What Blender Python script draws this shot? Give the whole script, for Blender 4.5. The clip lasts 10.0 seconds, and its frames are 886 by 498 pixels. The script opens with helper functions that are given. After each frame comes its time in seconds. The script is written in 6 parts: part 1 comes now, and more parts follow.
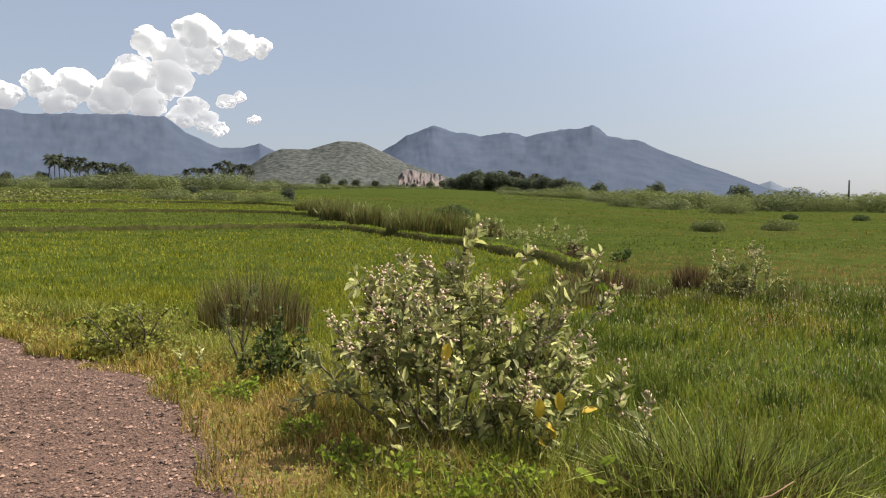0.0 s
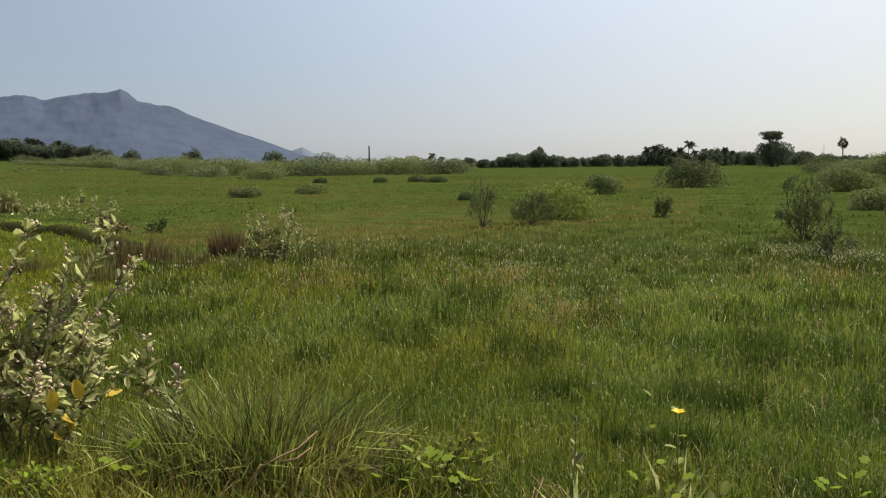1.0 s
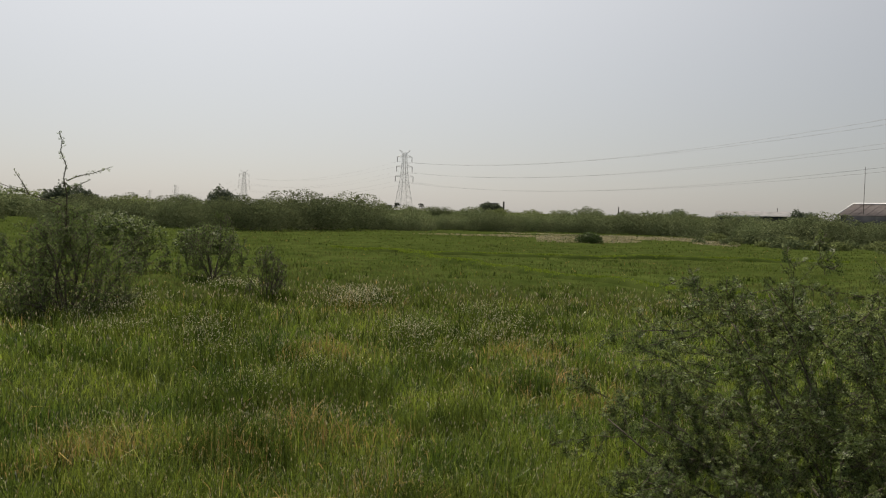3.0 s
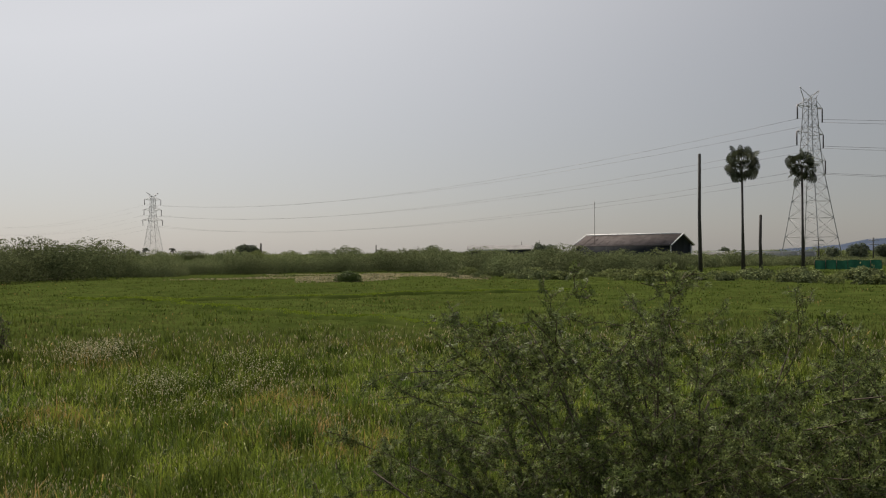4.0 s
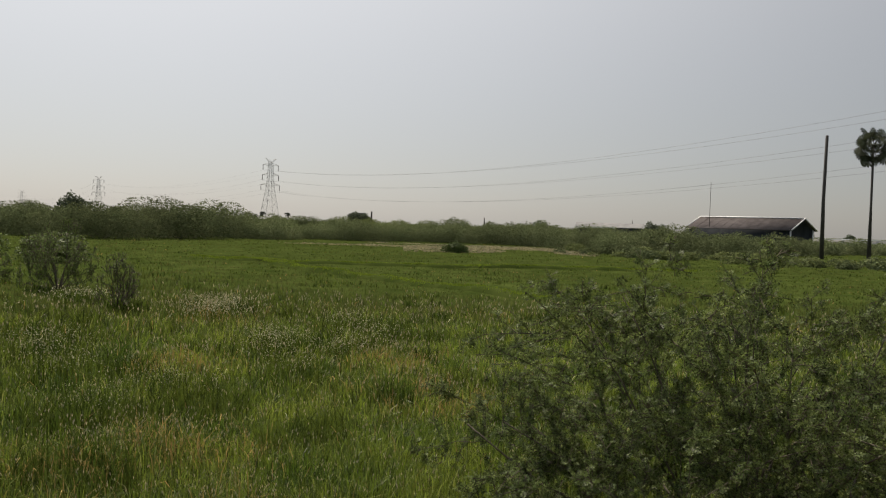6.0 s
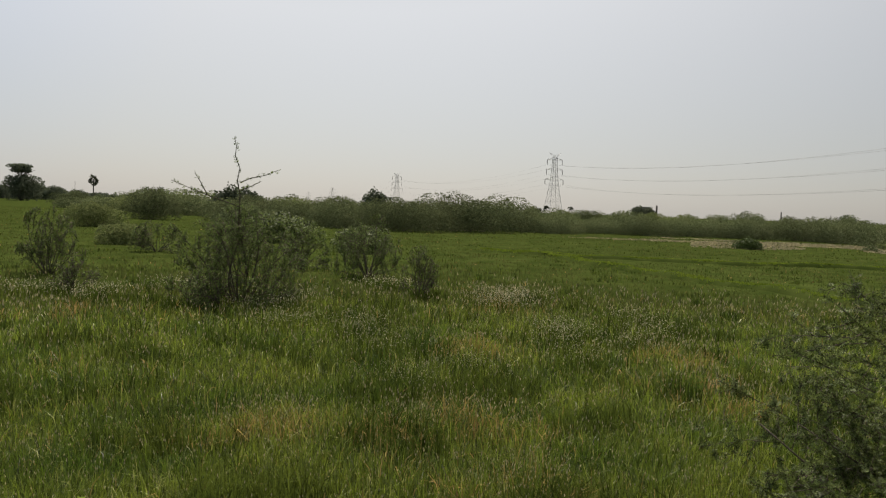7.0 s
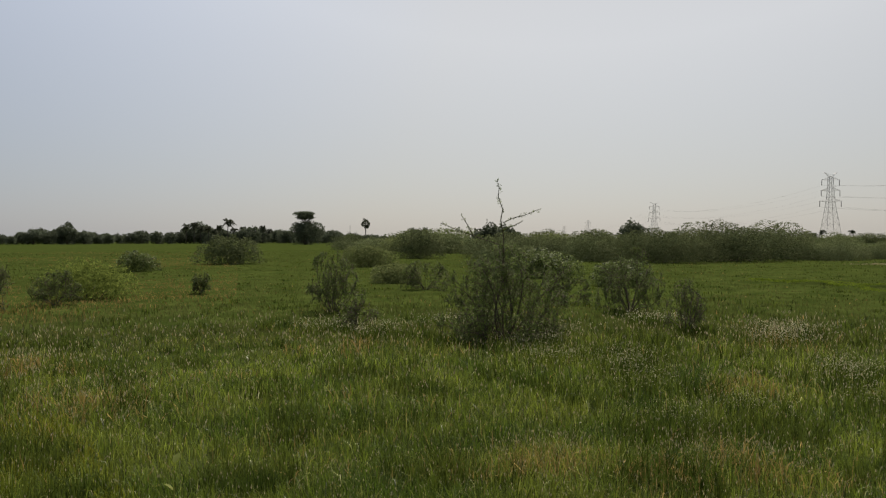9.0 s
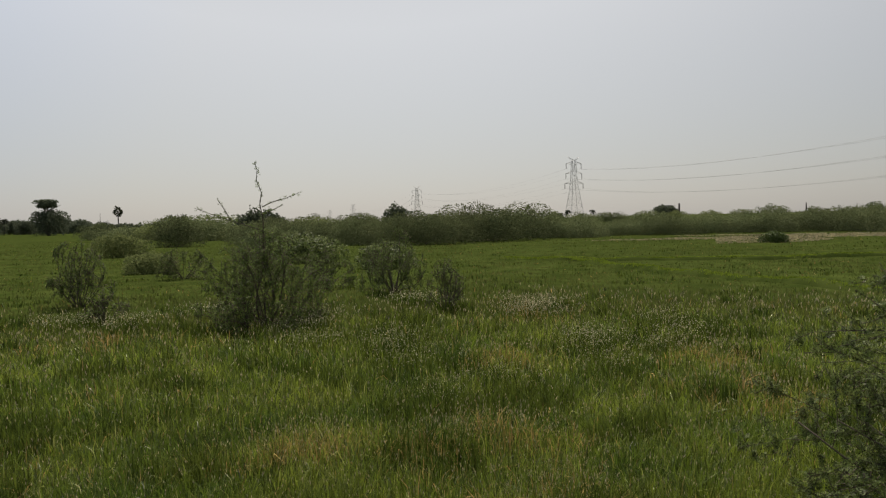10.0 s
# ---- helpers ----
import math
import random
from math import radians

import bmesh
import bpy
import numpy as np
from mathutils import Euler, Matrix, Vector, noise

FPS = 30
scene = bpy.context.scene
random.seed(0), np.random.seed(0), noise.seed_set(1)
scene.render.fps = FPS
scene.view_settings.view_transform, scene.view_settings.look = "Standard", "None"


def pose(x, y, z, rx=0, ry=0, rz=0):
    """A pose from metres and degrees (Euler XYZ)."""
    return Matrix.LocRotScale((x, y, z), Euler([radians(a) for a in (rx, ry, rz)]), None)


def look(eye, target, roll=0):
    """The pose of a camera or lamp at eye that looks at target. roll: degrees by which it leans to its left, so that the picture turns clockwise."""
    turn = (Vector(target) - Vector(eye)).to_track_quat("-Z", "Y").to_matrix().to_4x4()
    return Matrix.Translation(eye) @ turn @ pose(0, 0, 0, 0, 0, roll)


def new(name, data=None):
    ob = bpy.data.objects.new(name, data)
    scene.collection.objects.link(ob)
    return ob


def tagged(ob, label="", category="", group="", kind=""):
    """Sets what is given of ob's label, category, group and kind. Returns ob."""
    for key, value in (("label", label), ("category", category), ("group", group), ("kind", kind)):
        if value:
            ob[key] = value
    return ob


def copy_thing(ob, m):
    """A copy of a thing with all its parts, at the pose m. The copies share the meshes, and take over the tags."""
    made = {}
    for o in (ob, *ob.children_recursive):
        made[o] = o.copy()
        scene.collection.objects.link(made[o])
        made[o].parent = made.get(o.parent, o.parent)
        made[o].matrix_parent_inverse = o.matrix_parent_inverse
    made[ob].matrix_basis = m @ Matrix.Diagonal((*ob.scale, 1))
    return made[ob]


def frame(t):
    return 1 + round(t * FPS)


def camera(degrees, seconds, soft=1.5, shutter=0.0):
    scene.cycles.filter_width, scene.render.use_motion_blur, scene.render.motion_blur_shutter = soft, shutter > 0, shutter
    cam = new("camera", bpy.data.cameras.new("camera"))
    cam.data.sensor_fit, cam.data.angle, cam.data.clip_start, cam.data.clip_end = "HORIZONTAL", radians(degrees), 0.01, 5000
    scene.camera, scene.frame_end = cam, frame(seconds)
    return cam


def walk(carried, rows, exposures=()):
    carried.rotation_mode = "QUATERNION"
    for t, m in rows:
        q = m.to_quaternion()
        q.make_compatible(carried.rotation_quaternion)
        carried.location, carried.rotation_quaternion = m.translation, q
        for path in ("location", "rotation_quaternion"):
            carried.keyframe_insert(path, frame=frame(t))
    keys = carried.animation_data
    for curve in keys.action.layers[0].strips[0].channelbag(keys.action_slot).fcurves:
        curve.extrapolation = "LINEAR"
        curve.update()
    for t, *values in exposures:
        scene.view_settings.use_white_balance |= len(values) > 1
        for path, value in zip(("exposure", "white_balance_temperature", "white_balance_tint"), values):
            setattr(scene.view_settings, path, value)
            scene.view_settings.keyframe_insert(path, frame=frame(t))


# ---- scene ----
# ---------------------------------------------------------------- camera
cam = camera(55.7, 10.0, soft=1.18)
PATH = [
    (0.0, (0.001, 0.000, 2.060), (0.001, 1.996, 1.938), 0.49),
    (0.2, (0.044, 0.042, 2.061), (0.317, 2.017, 1.905), 0.38),
    (0.5, (0.112, 0.048, 2.053), (0.771, 1.925, 1.853), 0.40),
    (1.0, (0.165, 0.086, 2.046), (1.179, 1.798, 1.845), -0.64),
    (1.5, (0.209, 0.070, 2.041), (1.397, 1.672, 1.889), -1.84),
    (2.0, (0.352, 0.125, 2.010), (1.872, 1.418, 1.877), -1.07),
    (2.2, (0.452, 0.155, 1.974), (2.122, 1.248, 1.850), -0.83),
    (3.3, (0.951, 0.106, 1.987), (2.930, -0.175, 1.915), 1.92),
    (3.5, (0.999, 0.089, 1.985), (2.955, -0.323, 1.934), 1.47),
    (4.0, (1.239, 0.046, 1.977), (3.169, -0.477, 1.986), -0.49),
    (4.5, (1.286, 0.043, 1.974), (3.215, -0.485, 2.008), -1.39),
    (5.0, (1.248, 0.057, 1.969), (3.183, -0.446, 1.966), -0.67),
    (5.2, (1.188, 0.029, 1.967), (3.124, -0.474, 1.950), -0.19),
    (6.3, (0.846, 0.082, 1.927), (2.843, 0.002, 1.853), 2.24),
    (6.5, (0.707, 0.099, 1.945), (2.704, 0.174, 1.862), 2.06),
    (7.0, (0.617, 0.132, 1.974), (2.576, 0.522, 1.879), 2.01),
    (7.5, (0.505, 0.171, 2.000), (2.394, 0.824, 1.933), 1.69),
    (8.0, (0.383, 0.167, 2.031), (2.183, 1.039, 2.010), 0.74),
    (8.5, (0.402, 0.187, 2.035), (2.159, 1.143, 2.018), 0.27),
    (9.0, (0.416, 0.164, 2.032), (2.170, 1.124, 2.007), -0.16),
    (9.5, (0.416, 0.156, 2.039), (2.235, 0.986, 2.012), -0.68),
    (10.0, (0.599, 0.138, 2.004), (2.548, 0.583, 1.935), -1.37),
]
EXPOSURES = [(0.0, 0.74, 7000, 13), (0.5, 0.68, 6950, 13), (1.0, 0.48, 6850, 11), (2.0, 0.24, 6850, 12), (3.5, 0.08, 7000, 14), (4.5, 0.0, 7000, 15), (6.5, 0.12, 7000, 13), (7.5, 0.06, 7000, 13), (8.0, -0.02, 7000, 13), (9.5, -0.02, 7000, 13), (10.0, -0.02, 7000, 13)]
walk(cam, [(t, look(eye, target, roll)) for t, eye, target, roll in PATH], EXPOSURES)

# ---------------------------------------------------------------- light
SUN_AZ, SUN_EL = radians(71), radians(55)
world = bpy.data.worlds.new("sky")
scene.world = world
world.use_nodes = True
wn = world.node_tree.nodes
sky = wn.new("ShaderNodeTexSky")
sky.sky_type = "NISHITA"
sky.sun_disc = False
sky.sun_elevation, sky.sun_rotation = SUN_EL, SUN_AZ
sky.air_density, sky.dust_density, sky.ozone_density, sky.altitude = 1.0, 1.2, 2.0, 300
# humid haze: a turbid sky, and a white veil that brightens towards the sun
murk = wn.new("ShaderNodeTexSky")
murk.sky_type = "HOSEK_WILKIE"
murk.turbidity = 7.2
murk.sun_direction = (math.sin(SUN_AZ) * math.cos(SUN_EL), math.cos(SUN_AZ) * math.cos(SUN_EL), math.sin(SUN_EL))
clear, turbid, veil = wn["Background"], wn.new("ShaderNodeBackground"), wn.new("ShaderNodeBackground")
clear.inputs["Strength"].default_value, turbid.inputs["Strength"].default_value, veil.inputs["Strength"].default_value = 0.022, 0.025, 0.40
tint = wn.new("ShaderNodeMix")
tint.data_type = "RGBA"
tint.inputs["A"].default_value, tint.inputs["B"].default_value = (0.955, 1.0, 1.025, 1), (0.80, 0.98, 1.30, 1)
way_in, toward, ease, curve, spread_ = wn.new("ShaderNodeTexCoord"), wn.new("ShaderNodeVectorMath"), wn.new("ShaderNodeMapRange"), wn.new("ShaderNodeMath"), wn.new("ShaderNodeMapRange")
toward.operation, curve.operation = "DOT_PRODUCT", "POWER"
toward.inputs[1].default_value = murk.sun_direction
ease.inputs["From Min"].default_value, ease.inputs["From Max"].default_value = 0.26, 0.74
curve.inputs[1].default_value = 1.8
spread_.inputs["To Min"].default_value, spread_.inputs["To Max"].default_value = 0.215, 0.555
# thinner haze, and so a bluer sky, over the mountains
aside, blue = wn.new("ShaderNodeVectorMath"), wn.new("ShaderNodeMapRange")
aside.operation = "DOT_PRODUCT"
aside.inputs[1].default_value = (math.sin(radians(-15)) * math.cos(radians(25)), math.cos(radians(-15)) * math.cos(radians(25)), math.sin(radians(25)))
blue.inputs["From Min"].default_value, blue.inputs["From Max"].default_value = 0.30, 0.98
add_a, add_b = wn.new("ShaderNodeAddShader"), wn.new("ShaderNodeAddShader")
wl = world.node_tree.links.new
wl(way_in.outputs["Generated"], toward.inputs[0])
wl(toward.outputs["Value"], ease.inputs["Value"])
wl(ease.outputs["Result"], curve.inputs[0])
wl(curve.outputs["Value"], spread_.inputs["Value"])
wl(spread_.outputs["Result"], veil.inputs["Strength"])
wl(way_in.outputs["Generated"], aside.inputs[0])
wl(aside.outputs["Value"], blue.inputs["Value"])
wl(blue.outputs["Result"], tint.inputs["Factor"])
wl(tint.outputs["Result"], veil.inputs["Color"])
wl(sky.outputs["Color"], clear.inputs["Color"])
wl(murk.outputs["Color"], turbid.inputs["Color"])
wl(clear.outputs["Background"], add_a.inputs[0])
wl(turbid.outputs["Background"], add_a.inputs[1])
wl(add_a.outputs["Shader"], add_b.inputs[0])
wl(veil.outputs["Background"], add_b.inputs[1])
wl(add_b.outputs["Shader"], wn["World Output"].inputs["Surface"])
sun = new("sun", bpy.data.lights.new("sun", "SUN"))
sun.data.energy, sun.data.angle, sun.data.color = 5.0, radians(0.6), (1.0, 0.95, 0.86)
sun_way = Vector((math.sin(SUN_AZ) * math.cos(SUN_EL), math.cos(SUN_AZ) * math.cos(SUN_EL), math.sin(SUN_EL)))
sun.matrix_world = look(sun_way * 100, (0, 0, 0))


# ---------------------------------------------------------------- materials
def material(name, a, b, scale=4.0, rough=0.8, translucent=0.0, bump=0.0, island=0.0, big=0.0, metal=0.0, per_object=0.0, stretch=(1, 1, 1), spec=0.3, detail=4.0):
    """Two colours mixed by noise, varied at a second, larger scale, by island and by object."""
    m = bpy.data.materials.new(name)
    m.use_nodes = True
    nt = m.node_tree
    n, link = nt.nodes, nt.links.new
    bsdf, out = n["Principled BSDF"], n["Material Output"]
    tc = n.new("ShaderNodeTexCoord")
    mp = n.new("ShaderNodeMapping")
    mp.inputs["Scale"].default_value = stretch
    link(tc.outputs["Object"], mp.inputs["Vector"])
    n1 = n.new("ShaderNodeTexNoise")
    n1.inputs["Scale"].default_value, n1.inputs["Detail"].default_value = scale, detail
    link(mp.outputs["Vector"], n1.inputs["Vector"])
    ramp = n.new("ShaderNodeValToRGB")
    ramp.color_ramp.elements[0].position, ramp.color_ramp.elements[1].position = 0.35, 0.65
    ramp.color_ramp.elements[0].color, ramp.color_ramp.elements[1].color = (*a, 1), (*b, 1)
    link(n1.outputs["Fac"], ramp.inputs["Fac"])
    colour = ramp.outputs["Color"]

    def vary(source, amount):
        nonlocal colour
        mr = n.new("ShaderNodeMapRange")
        mr.inputs["From Min"].default_value, mr.inputs["From Max"].default_value = 0.0, 1.0
        mr.inputs["To Min"].default_value, mr.inputs["To Max"].default_value = 1 - amount, 1 + amount
        link(source, mr.inputs["Value"])
        hs = n.new("ShaderNodeHueSaturation")
        link(mr.outputs["Result"], hs.inputs["Value"])
        link(colour, hs.inputs["Color"])
        colour = hs.outputs["Color"]

    if big:
        n2 = n.new("ShaderNodeTexNoise")
        n2.inputs["Scale"].default_value, n2.inputs["Detail"].default_value = scale * 0.11, 3
        link(tc.outputs["Object"], n2.inputs["Vector"])
        vary(n2.outputs["Fac"], big)
    if island:
        geo = n.new("ShaderNodeNewGeometry")
        vary(geo.outputs["Random Per Island"], island)
    if per_object:
        info = n.new("ShaderNodeObjectInfo")
        vary(info.outputs["Random"], per_object)
    link(colour, bsdf.inputs["Base Color"])
    bsdf.inputs["Roughness"].default_value = rough
    bsdf.inputs["Metallic"].default_value = metal
    bsdf.inputs["Specular IOR Level"].default_value = spec
    if bump:
        bp = n.new("ShaderNodeBump")
        bp.inputs["Strength"].default_value, bp.inputs["Distance"].default_value = bump, 0.02
        link(n1.outputs["Fac"], bp.inputs["Height"])
        link(bp.outputs["Normal"], bsdf.inputs["Normal"])
    if translucent:
        tr = n.new("ShaderNodeBsdfTranslucent")
        link(colour, tr.inputs["Color"])
        mix = n.new("ShaderNodeMixShader")
        mix.inputs["Fac"].default_value = translucent
        link(bsdf.outputs["BSDF"], mix.inputs[1])
        link(tr.outputs["BSDF"], mix.inputs[2])
        link(mix.outputs["Shader"], out.inputs["Surface"])
    return m


M = {
    # bund soil darkened to stand for the shadow on the near face
    "bank": material("shade_dark_bund_soil", (0.03, 0.032, 0.012), (0.055, 0.055, 0.02), 3, 0.95, spec=0.0, big=0.2),
    "verge_soil": material("dry_verge_soil", (0.17, 0.105, 0.055), (0.12, 0.10, 0.032), 6, 0.95, spec=0.0, big=0.3, bump=0.8),
    "soil": material("field_soil", (0.028, 0.042, 0.009), (0.05, 0.066, 0.016), 0.9, 0.95, big=0.3, bump=0.6, spec=0.0),
    "gravel": material("reddish_gravel", (0.05, 0.029, 0.022), (0.165, 0.10, 0.074), 60, 0.95, bump=1.0, big=0.35),
    "pebble": material("pebble_stone", (0.055, 0.034, 0.027), (0.23, 0.148, 0.115), 9, 0.9, island=0.9),
    "field_far": material("distant_field_grass", (0.082, 0.102, 0.026), (0.125, 0.138, 0.042), 0.3, 0.85, 0.42, island=0.16, big=0.3, spec=0.0),
    "meadow": material("yellowing_field_grass", (0.115, 0.142, 0.014), (0.195, 0.20, 0.028), 0.6, 0.65, 0.42, island=0.6, spec=0.1),
    "wispy": material("wispy_yellow_green_leaf", (0.13, 0.17, 0.04), (0.19, 0.225, 0.055), 5, 0.8, 0.45, island=0.4, spec=0.0),
    "sapling_leaf": material("sapling_leaf", (0.086, 0.126, 0.036), (0.152, 0.198, 0.060), 5, 0.6, 0.42, island=0.6, spec=0.1),
    "bund_green": material("bund_grass_green", (0.14, 0.195, 0.026), (0.175, 0.23, 0.034), 0.6, 0.8, 0.42, island=0.15, spec=0.0),
    "pale_sheet": material("weathered_grey_sheet", (0.17, 0.17, 0.165), (0.25, 0.245, 0.235), 0.8, 0.9, big=0.25, spec=0.1),
    "tips": material("highlight_grass_tips", (0.22, 0.25, 0.05), (0.31, 0.31, 0.10), 2, 0.45, 0.35, island=0.5, spec=0.4),
    "dead_wood": material("dead_reddish_wood", (0.26, 0.16, 0.095), (0.17, 0.105, 0.065), 20, 0.8, bump=0.3),
    "rank": material("rank_grass", (0.046, 0.074, 0.012), (0.110, 0.140, 0.024), 1.5, 0.65, 0.35, island=0.6, spec=0.1),
    "field": material("field_grass", (0.066, 0.108, 0.013), (0.172, 0.212, 0.030), 0.9, 0.46, 0.42, island=0.75, big=0.35, spec=0.45),
    "paddy": material("paddy_grass", (0.155, 0.18, 0.015), (0.25, 0.25, 0.03), 0.4, 0.65, 0.42, island=0.5, big=0.2, spec=0.1),
    "paddy_deep": material("deep_green_paddy", (0.105, 0.135, 0.02), (0.16, 0.18, 0.03), 0.4, 0.65, 0.42, island=0.35, big=0.2, spec=0.1),
    "white_flower": material("white_flower_tufts", (0.56, 0.53, 0.38), (0.40, 0.38, 0.22), 9, 0.7, 0.3, island=0.35, spec=0.1),
    "tawny": material("tawny_field_grass", (0.20, 0.155, 0.048), (0.25, 0.19, 0.07), 0.3, 0.85, 0.42, island=0.2, big=0.25, spec=0.0),
    "lush": material("lush_grass", (0.18, 0.26, 0.03), (0.24, 0.30, 0.045), 0.6, 0.7, 0.45, island=0.2, spec=0.05),
    "dry": material("dry_grass", (0.42, 0.28, 0.11), (0.30, 0.23, 0.07), 2, 0.8, 0.3, island=0.4, spec=0.1),
    "seed": material("grass_seed_heads", (0.42, 0.36, 0.22), (0.34, 0.30, 0.17), 3, 0.7, 0.3, island=0.3),
    "verge": material("verge_grass", (0.26, 0.225, 0.04), (0.32, 0.22, 0.08), 1.2, 0.75, 0.35, island=0.6, spec=0.15),
    "weed": material("verge_weeds", (0.15, 0.185, 0.028), (0.25, 0.255, 0.045), 2, 0.6, 0.4, island=0.5),
    "reed": material("brown_reeds", (0.10, 0.064, 0.034), (0.17, 0.13, 0.05), 3, 0.7, 0.25, island=0.6),
    "reed_green": material("green_reeds", (0.13, 0.16, 0.04), (0.20, 0.19, 0.065), 2, 0.65, 0.3, island=0.45),
    "sedge": material("green_sedge", (0.10, 0.14, 0.022), (0.28, 0.31, 0.07), 2, 0.4, 0.35, island=0.95, spec=0.35),
    "calo_leaf": material("milkweed_leaf", (0.16, 0.19, 0.06), (0.50, 0.50, 0.22), 9, 0.5, 0.33, island=0.7, spec=0.2),
    "calo_stem": material("milkweed_stem", (0.17, 0.14, 0.085), (0.10, 0.085, 0.05), 14, 0.8),
    "yellow_leaf": material("yellowed_leaf", (0.60, 0.42, 0.04), (0.50, 0.38, 0.06), 9, 0.55, 0.35),
    "blossom": material("mauve_blossom", (0.70, 0.55, 0.42), (0.46, 0.33, 0.25), 30, 0.6, 0.2, island=0.3),
    "yellow_petal": material("yellow_petal", (0.85, 0.60, 0.02), (0.9, 0.68, 0.03), 9, 0.5, 0.4),
    "thorn_leaf": material("thorn_bush_leaf", (0.070, 0.098, 0.030), (0.140, 0.174, 0.056), 5, 0.55, 0.38, island=0.75, spec=0.18),
    "light_leaf": material("light_thorn_leaf", (0.130, 0.160, 0.060), (0.190, 0.212, 0.088), 5, 0.9, 0.32, island=0.3, spec=0.0),
    "dark_leaf": material("dark_shrub_leaf", (0.05, 0.08, 0.02), (0.085, 0.12, 0.03), 5, 0.5, 0.3, island=0.45, spec=0.15),
    "thicket": material("thicket_leaf", (0.105, 0.130, 0.060), (0.175, 0.196, 0.094), 0.35, 0.9, 0.22, island=0.35, per_object=0.25, spec=0.0),
    "tree_leaf": material("tree_leaf", (0.085, 0.105, 0.07), (0.13, 0.15, 0.10), 0.4, 0.9, 0.4, island=0.3, per_object=0.2, spec=0.0),
    "palm_leaf": material("palm_leaf", (0.03, 0.036, 0.022), (0.052, 0.06, 0.034), 2, 0.7, 0.25, island=0.4, per_object=0.3, spec=0.05),
    "bark": material("thorn_bark", (0.062, 0.053, 0.039), (0.125, 0.105, 0.078), 20, 0.9, bump=0.4, spec=0.1),
    "trunk": material("palm_trunk", (0.05, 0.045, 0.04), (0.09, 0.08, 0.07), 5, 0.9, stretch=(1, 1, 4), bump=0.4),
    "steel": material("galvanised_steel", (0.34, 0.34, 0.34), (0.44, 0.44, 0.44), 2, 0.6, metal=0.3),
    "wire": material("aluminium_wire", (0.20, 0.20, 0.21), (0.25, 0.25, 0.26), 1, 0.6, metal=0.3),
    "glass_insulator": material("brown_insulator", (0.06, 0.05, 0.05), (0.09, 0.08, 0.08), 3, 0.4),
    "shed_wall": material("dark_sheet_wall", (0.03, 0.034, 0.04), (0.045, 0.05, 0.055), 1.2, 0.9, big=0.2, stretch=(1, 1, 0.2), spec=0.05),
    "shed_roof": material("grey_sheet_roof", (0.075, 0.066, 0.064), (0.105, 0.094, 0.09), 0.9, 1.0, big=0.25, spec=0.0),
    "trim": material("white_sheet_trim", (0.62, 0.62, 0.60), (0.72, 0.72, 0.70), 2, 0.5),
    "wall": material("whitewashed_wall", (0.34, 0.33, 0.32), (0.45, 0.44, 0.42), 0.7, 0.95, big=0.2, spec=0.0),
    "net": material("green_shade_net", (0.012, 0.075, 0.045), (0.02, 0.105, 0.062), 1.5, 0.8, 0.3, big=0.4),
    # distance haze is mixed into the base colour of the next two hills
    "hill": material("haze_tinted_scrub_hill", (0.055, 0.073, 0.108), (0.068, 0.086, 0.122), 0.012, 1.0, big=0.14, spec=0.0, detail=9),
    "faint_hill": material("haze_tinted_far_hill", (0.115, 0.14, 0.18), (0.13, 0.155, 0.195), 0.012, 1.0, big=0.1, spec=0.0),
    "near_hill": material("rocky_scrub_hill", (0.034, 0.042, 0.039), (0.092, 0.097, 0.094), 0.085, 1.0, big=0.2, spec=0.0, detail=10),
    "quarry": material("quarried_rock", (0.18, 0.152, 0.144), (0.105, 0.099, 0.102), 0.02, 1.0, spec=0.0),
    "cloud": material("glowing_cloud_vapour", (0.80, 0.80, 0.80), (0.86, 0.86, 0.86), 0.002, 1.0, spec=0.0),
}


# a weak glow of its own stands in for sunlight scattered inside the cloud
cloud_bsdf = M["cloud"].node_tree.nodes["Principled BSDF"]
cloud_bsdf.inputs["Emission Color"].default_value = (0.92, 0.95, 1.0, 1)
cloud_bsdf.inputs["Emission Strength"].default_value = 0.20

# ---------------------------------------------------------------- mesh tools
def mesh_from(name, verts, loops, counts, smooth=False):
    me = bpy.data.meshes.new(name)
    verts = np.asarray(verts, np.float32)
    me.vertices.add(len(verts))
    me.vertices.foreach_set("co", verts.ravel())
    me.loops.add(len(loops))
    me.loops.foreach_set("vertex_index", np.asarray(loops, np.int32))
    me.polygons.add(len(counts))
    me.polygons.foreach_set("loop_start", np.r_[0, np.cumsum(counts)[:-1]].astype(np.int32))
    if smooth:
        me.polygons.foreach_set("use_smooth", np.ones(len(counts), bool))
    me.update(calc_edges=True)
    return me


def joined(*sets):
    """Several (verts, loops, counts) as one."""
    sets = [s for s in sets if len(s[0])]
    base = np.cumsum([0] + [len(s[0]) for s in sets])
    return (np.concatenate([s[0] for s in sets]), np.concatenate([np.asarray(s[1]) + b for s, b in zip(sets, base)]), np.concatenate([s[2] for s in sets]))


def scatter(tv, tf, pos, ax, ay, az):
    """Copies of a small template (verts tv, faces tf), with axes ax, ay, az at each pos."""
    tv = np.asarray(tv, float)
    n, k = len(pos), len(tv)
    v = pos[:, None] + tv[None, :, 0:1] * ax[:, None] + tv[None, :, 1:2] * ay[:, None] + tv[None, :, 2:3] * az[:, None]
    flat = np.array([i for f in tf for i in f])
    loops = (flat[None] + k * np.arange(n)[:, None]).ravel()
    counts = np.tile([len(f) for f in tf], n)
    return v.reshape(-1, 3), loops, counts


def unit(v):
    return v / np.maximum(np.linalg.norm(v, axis=-1, keepdims=True), 1e-9)


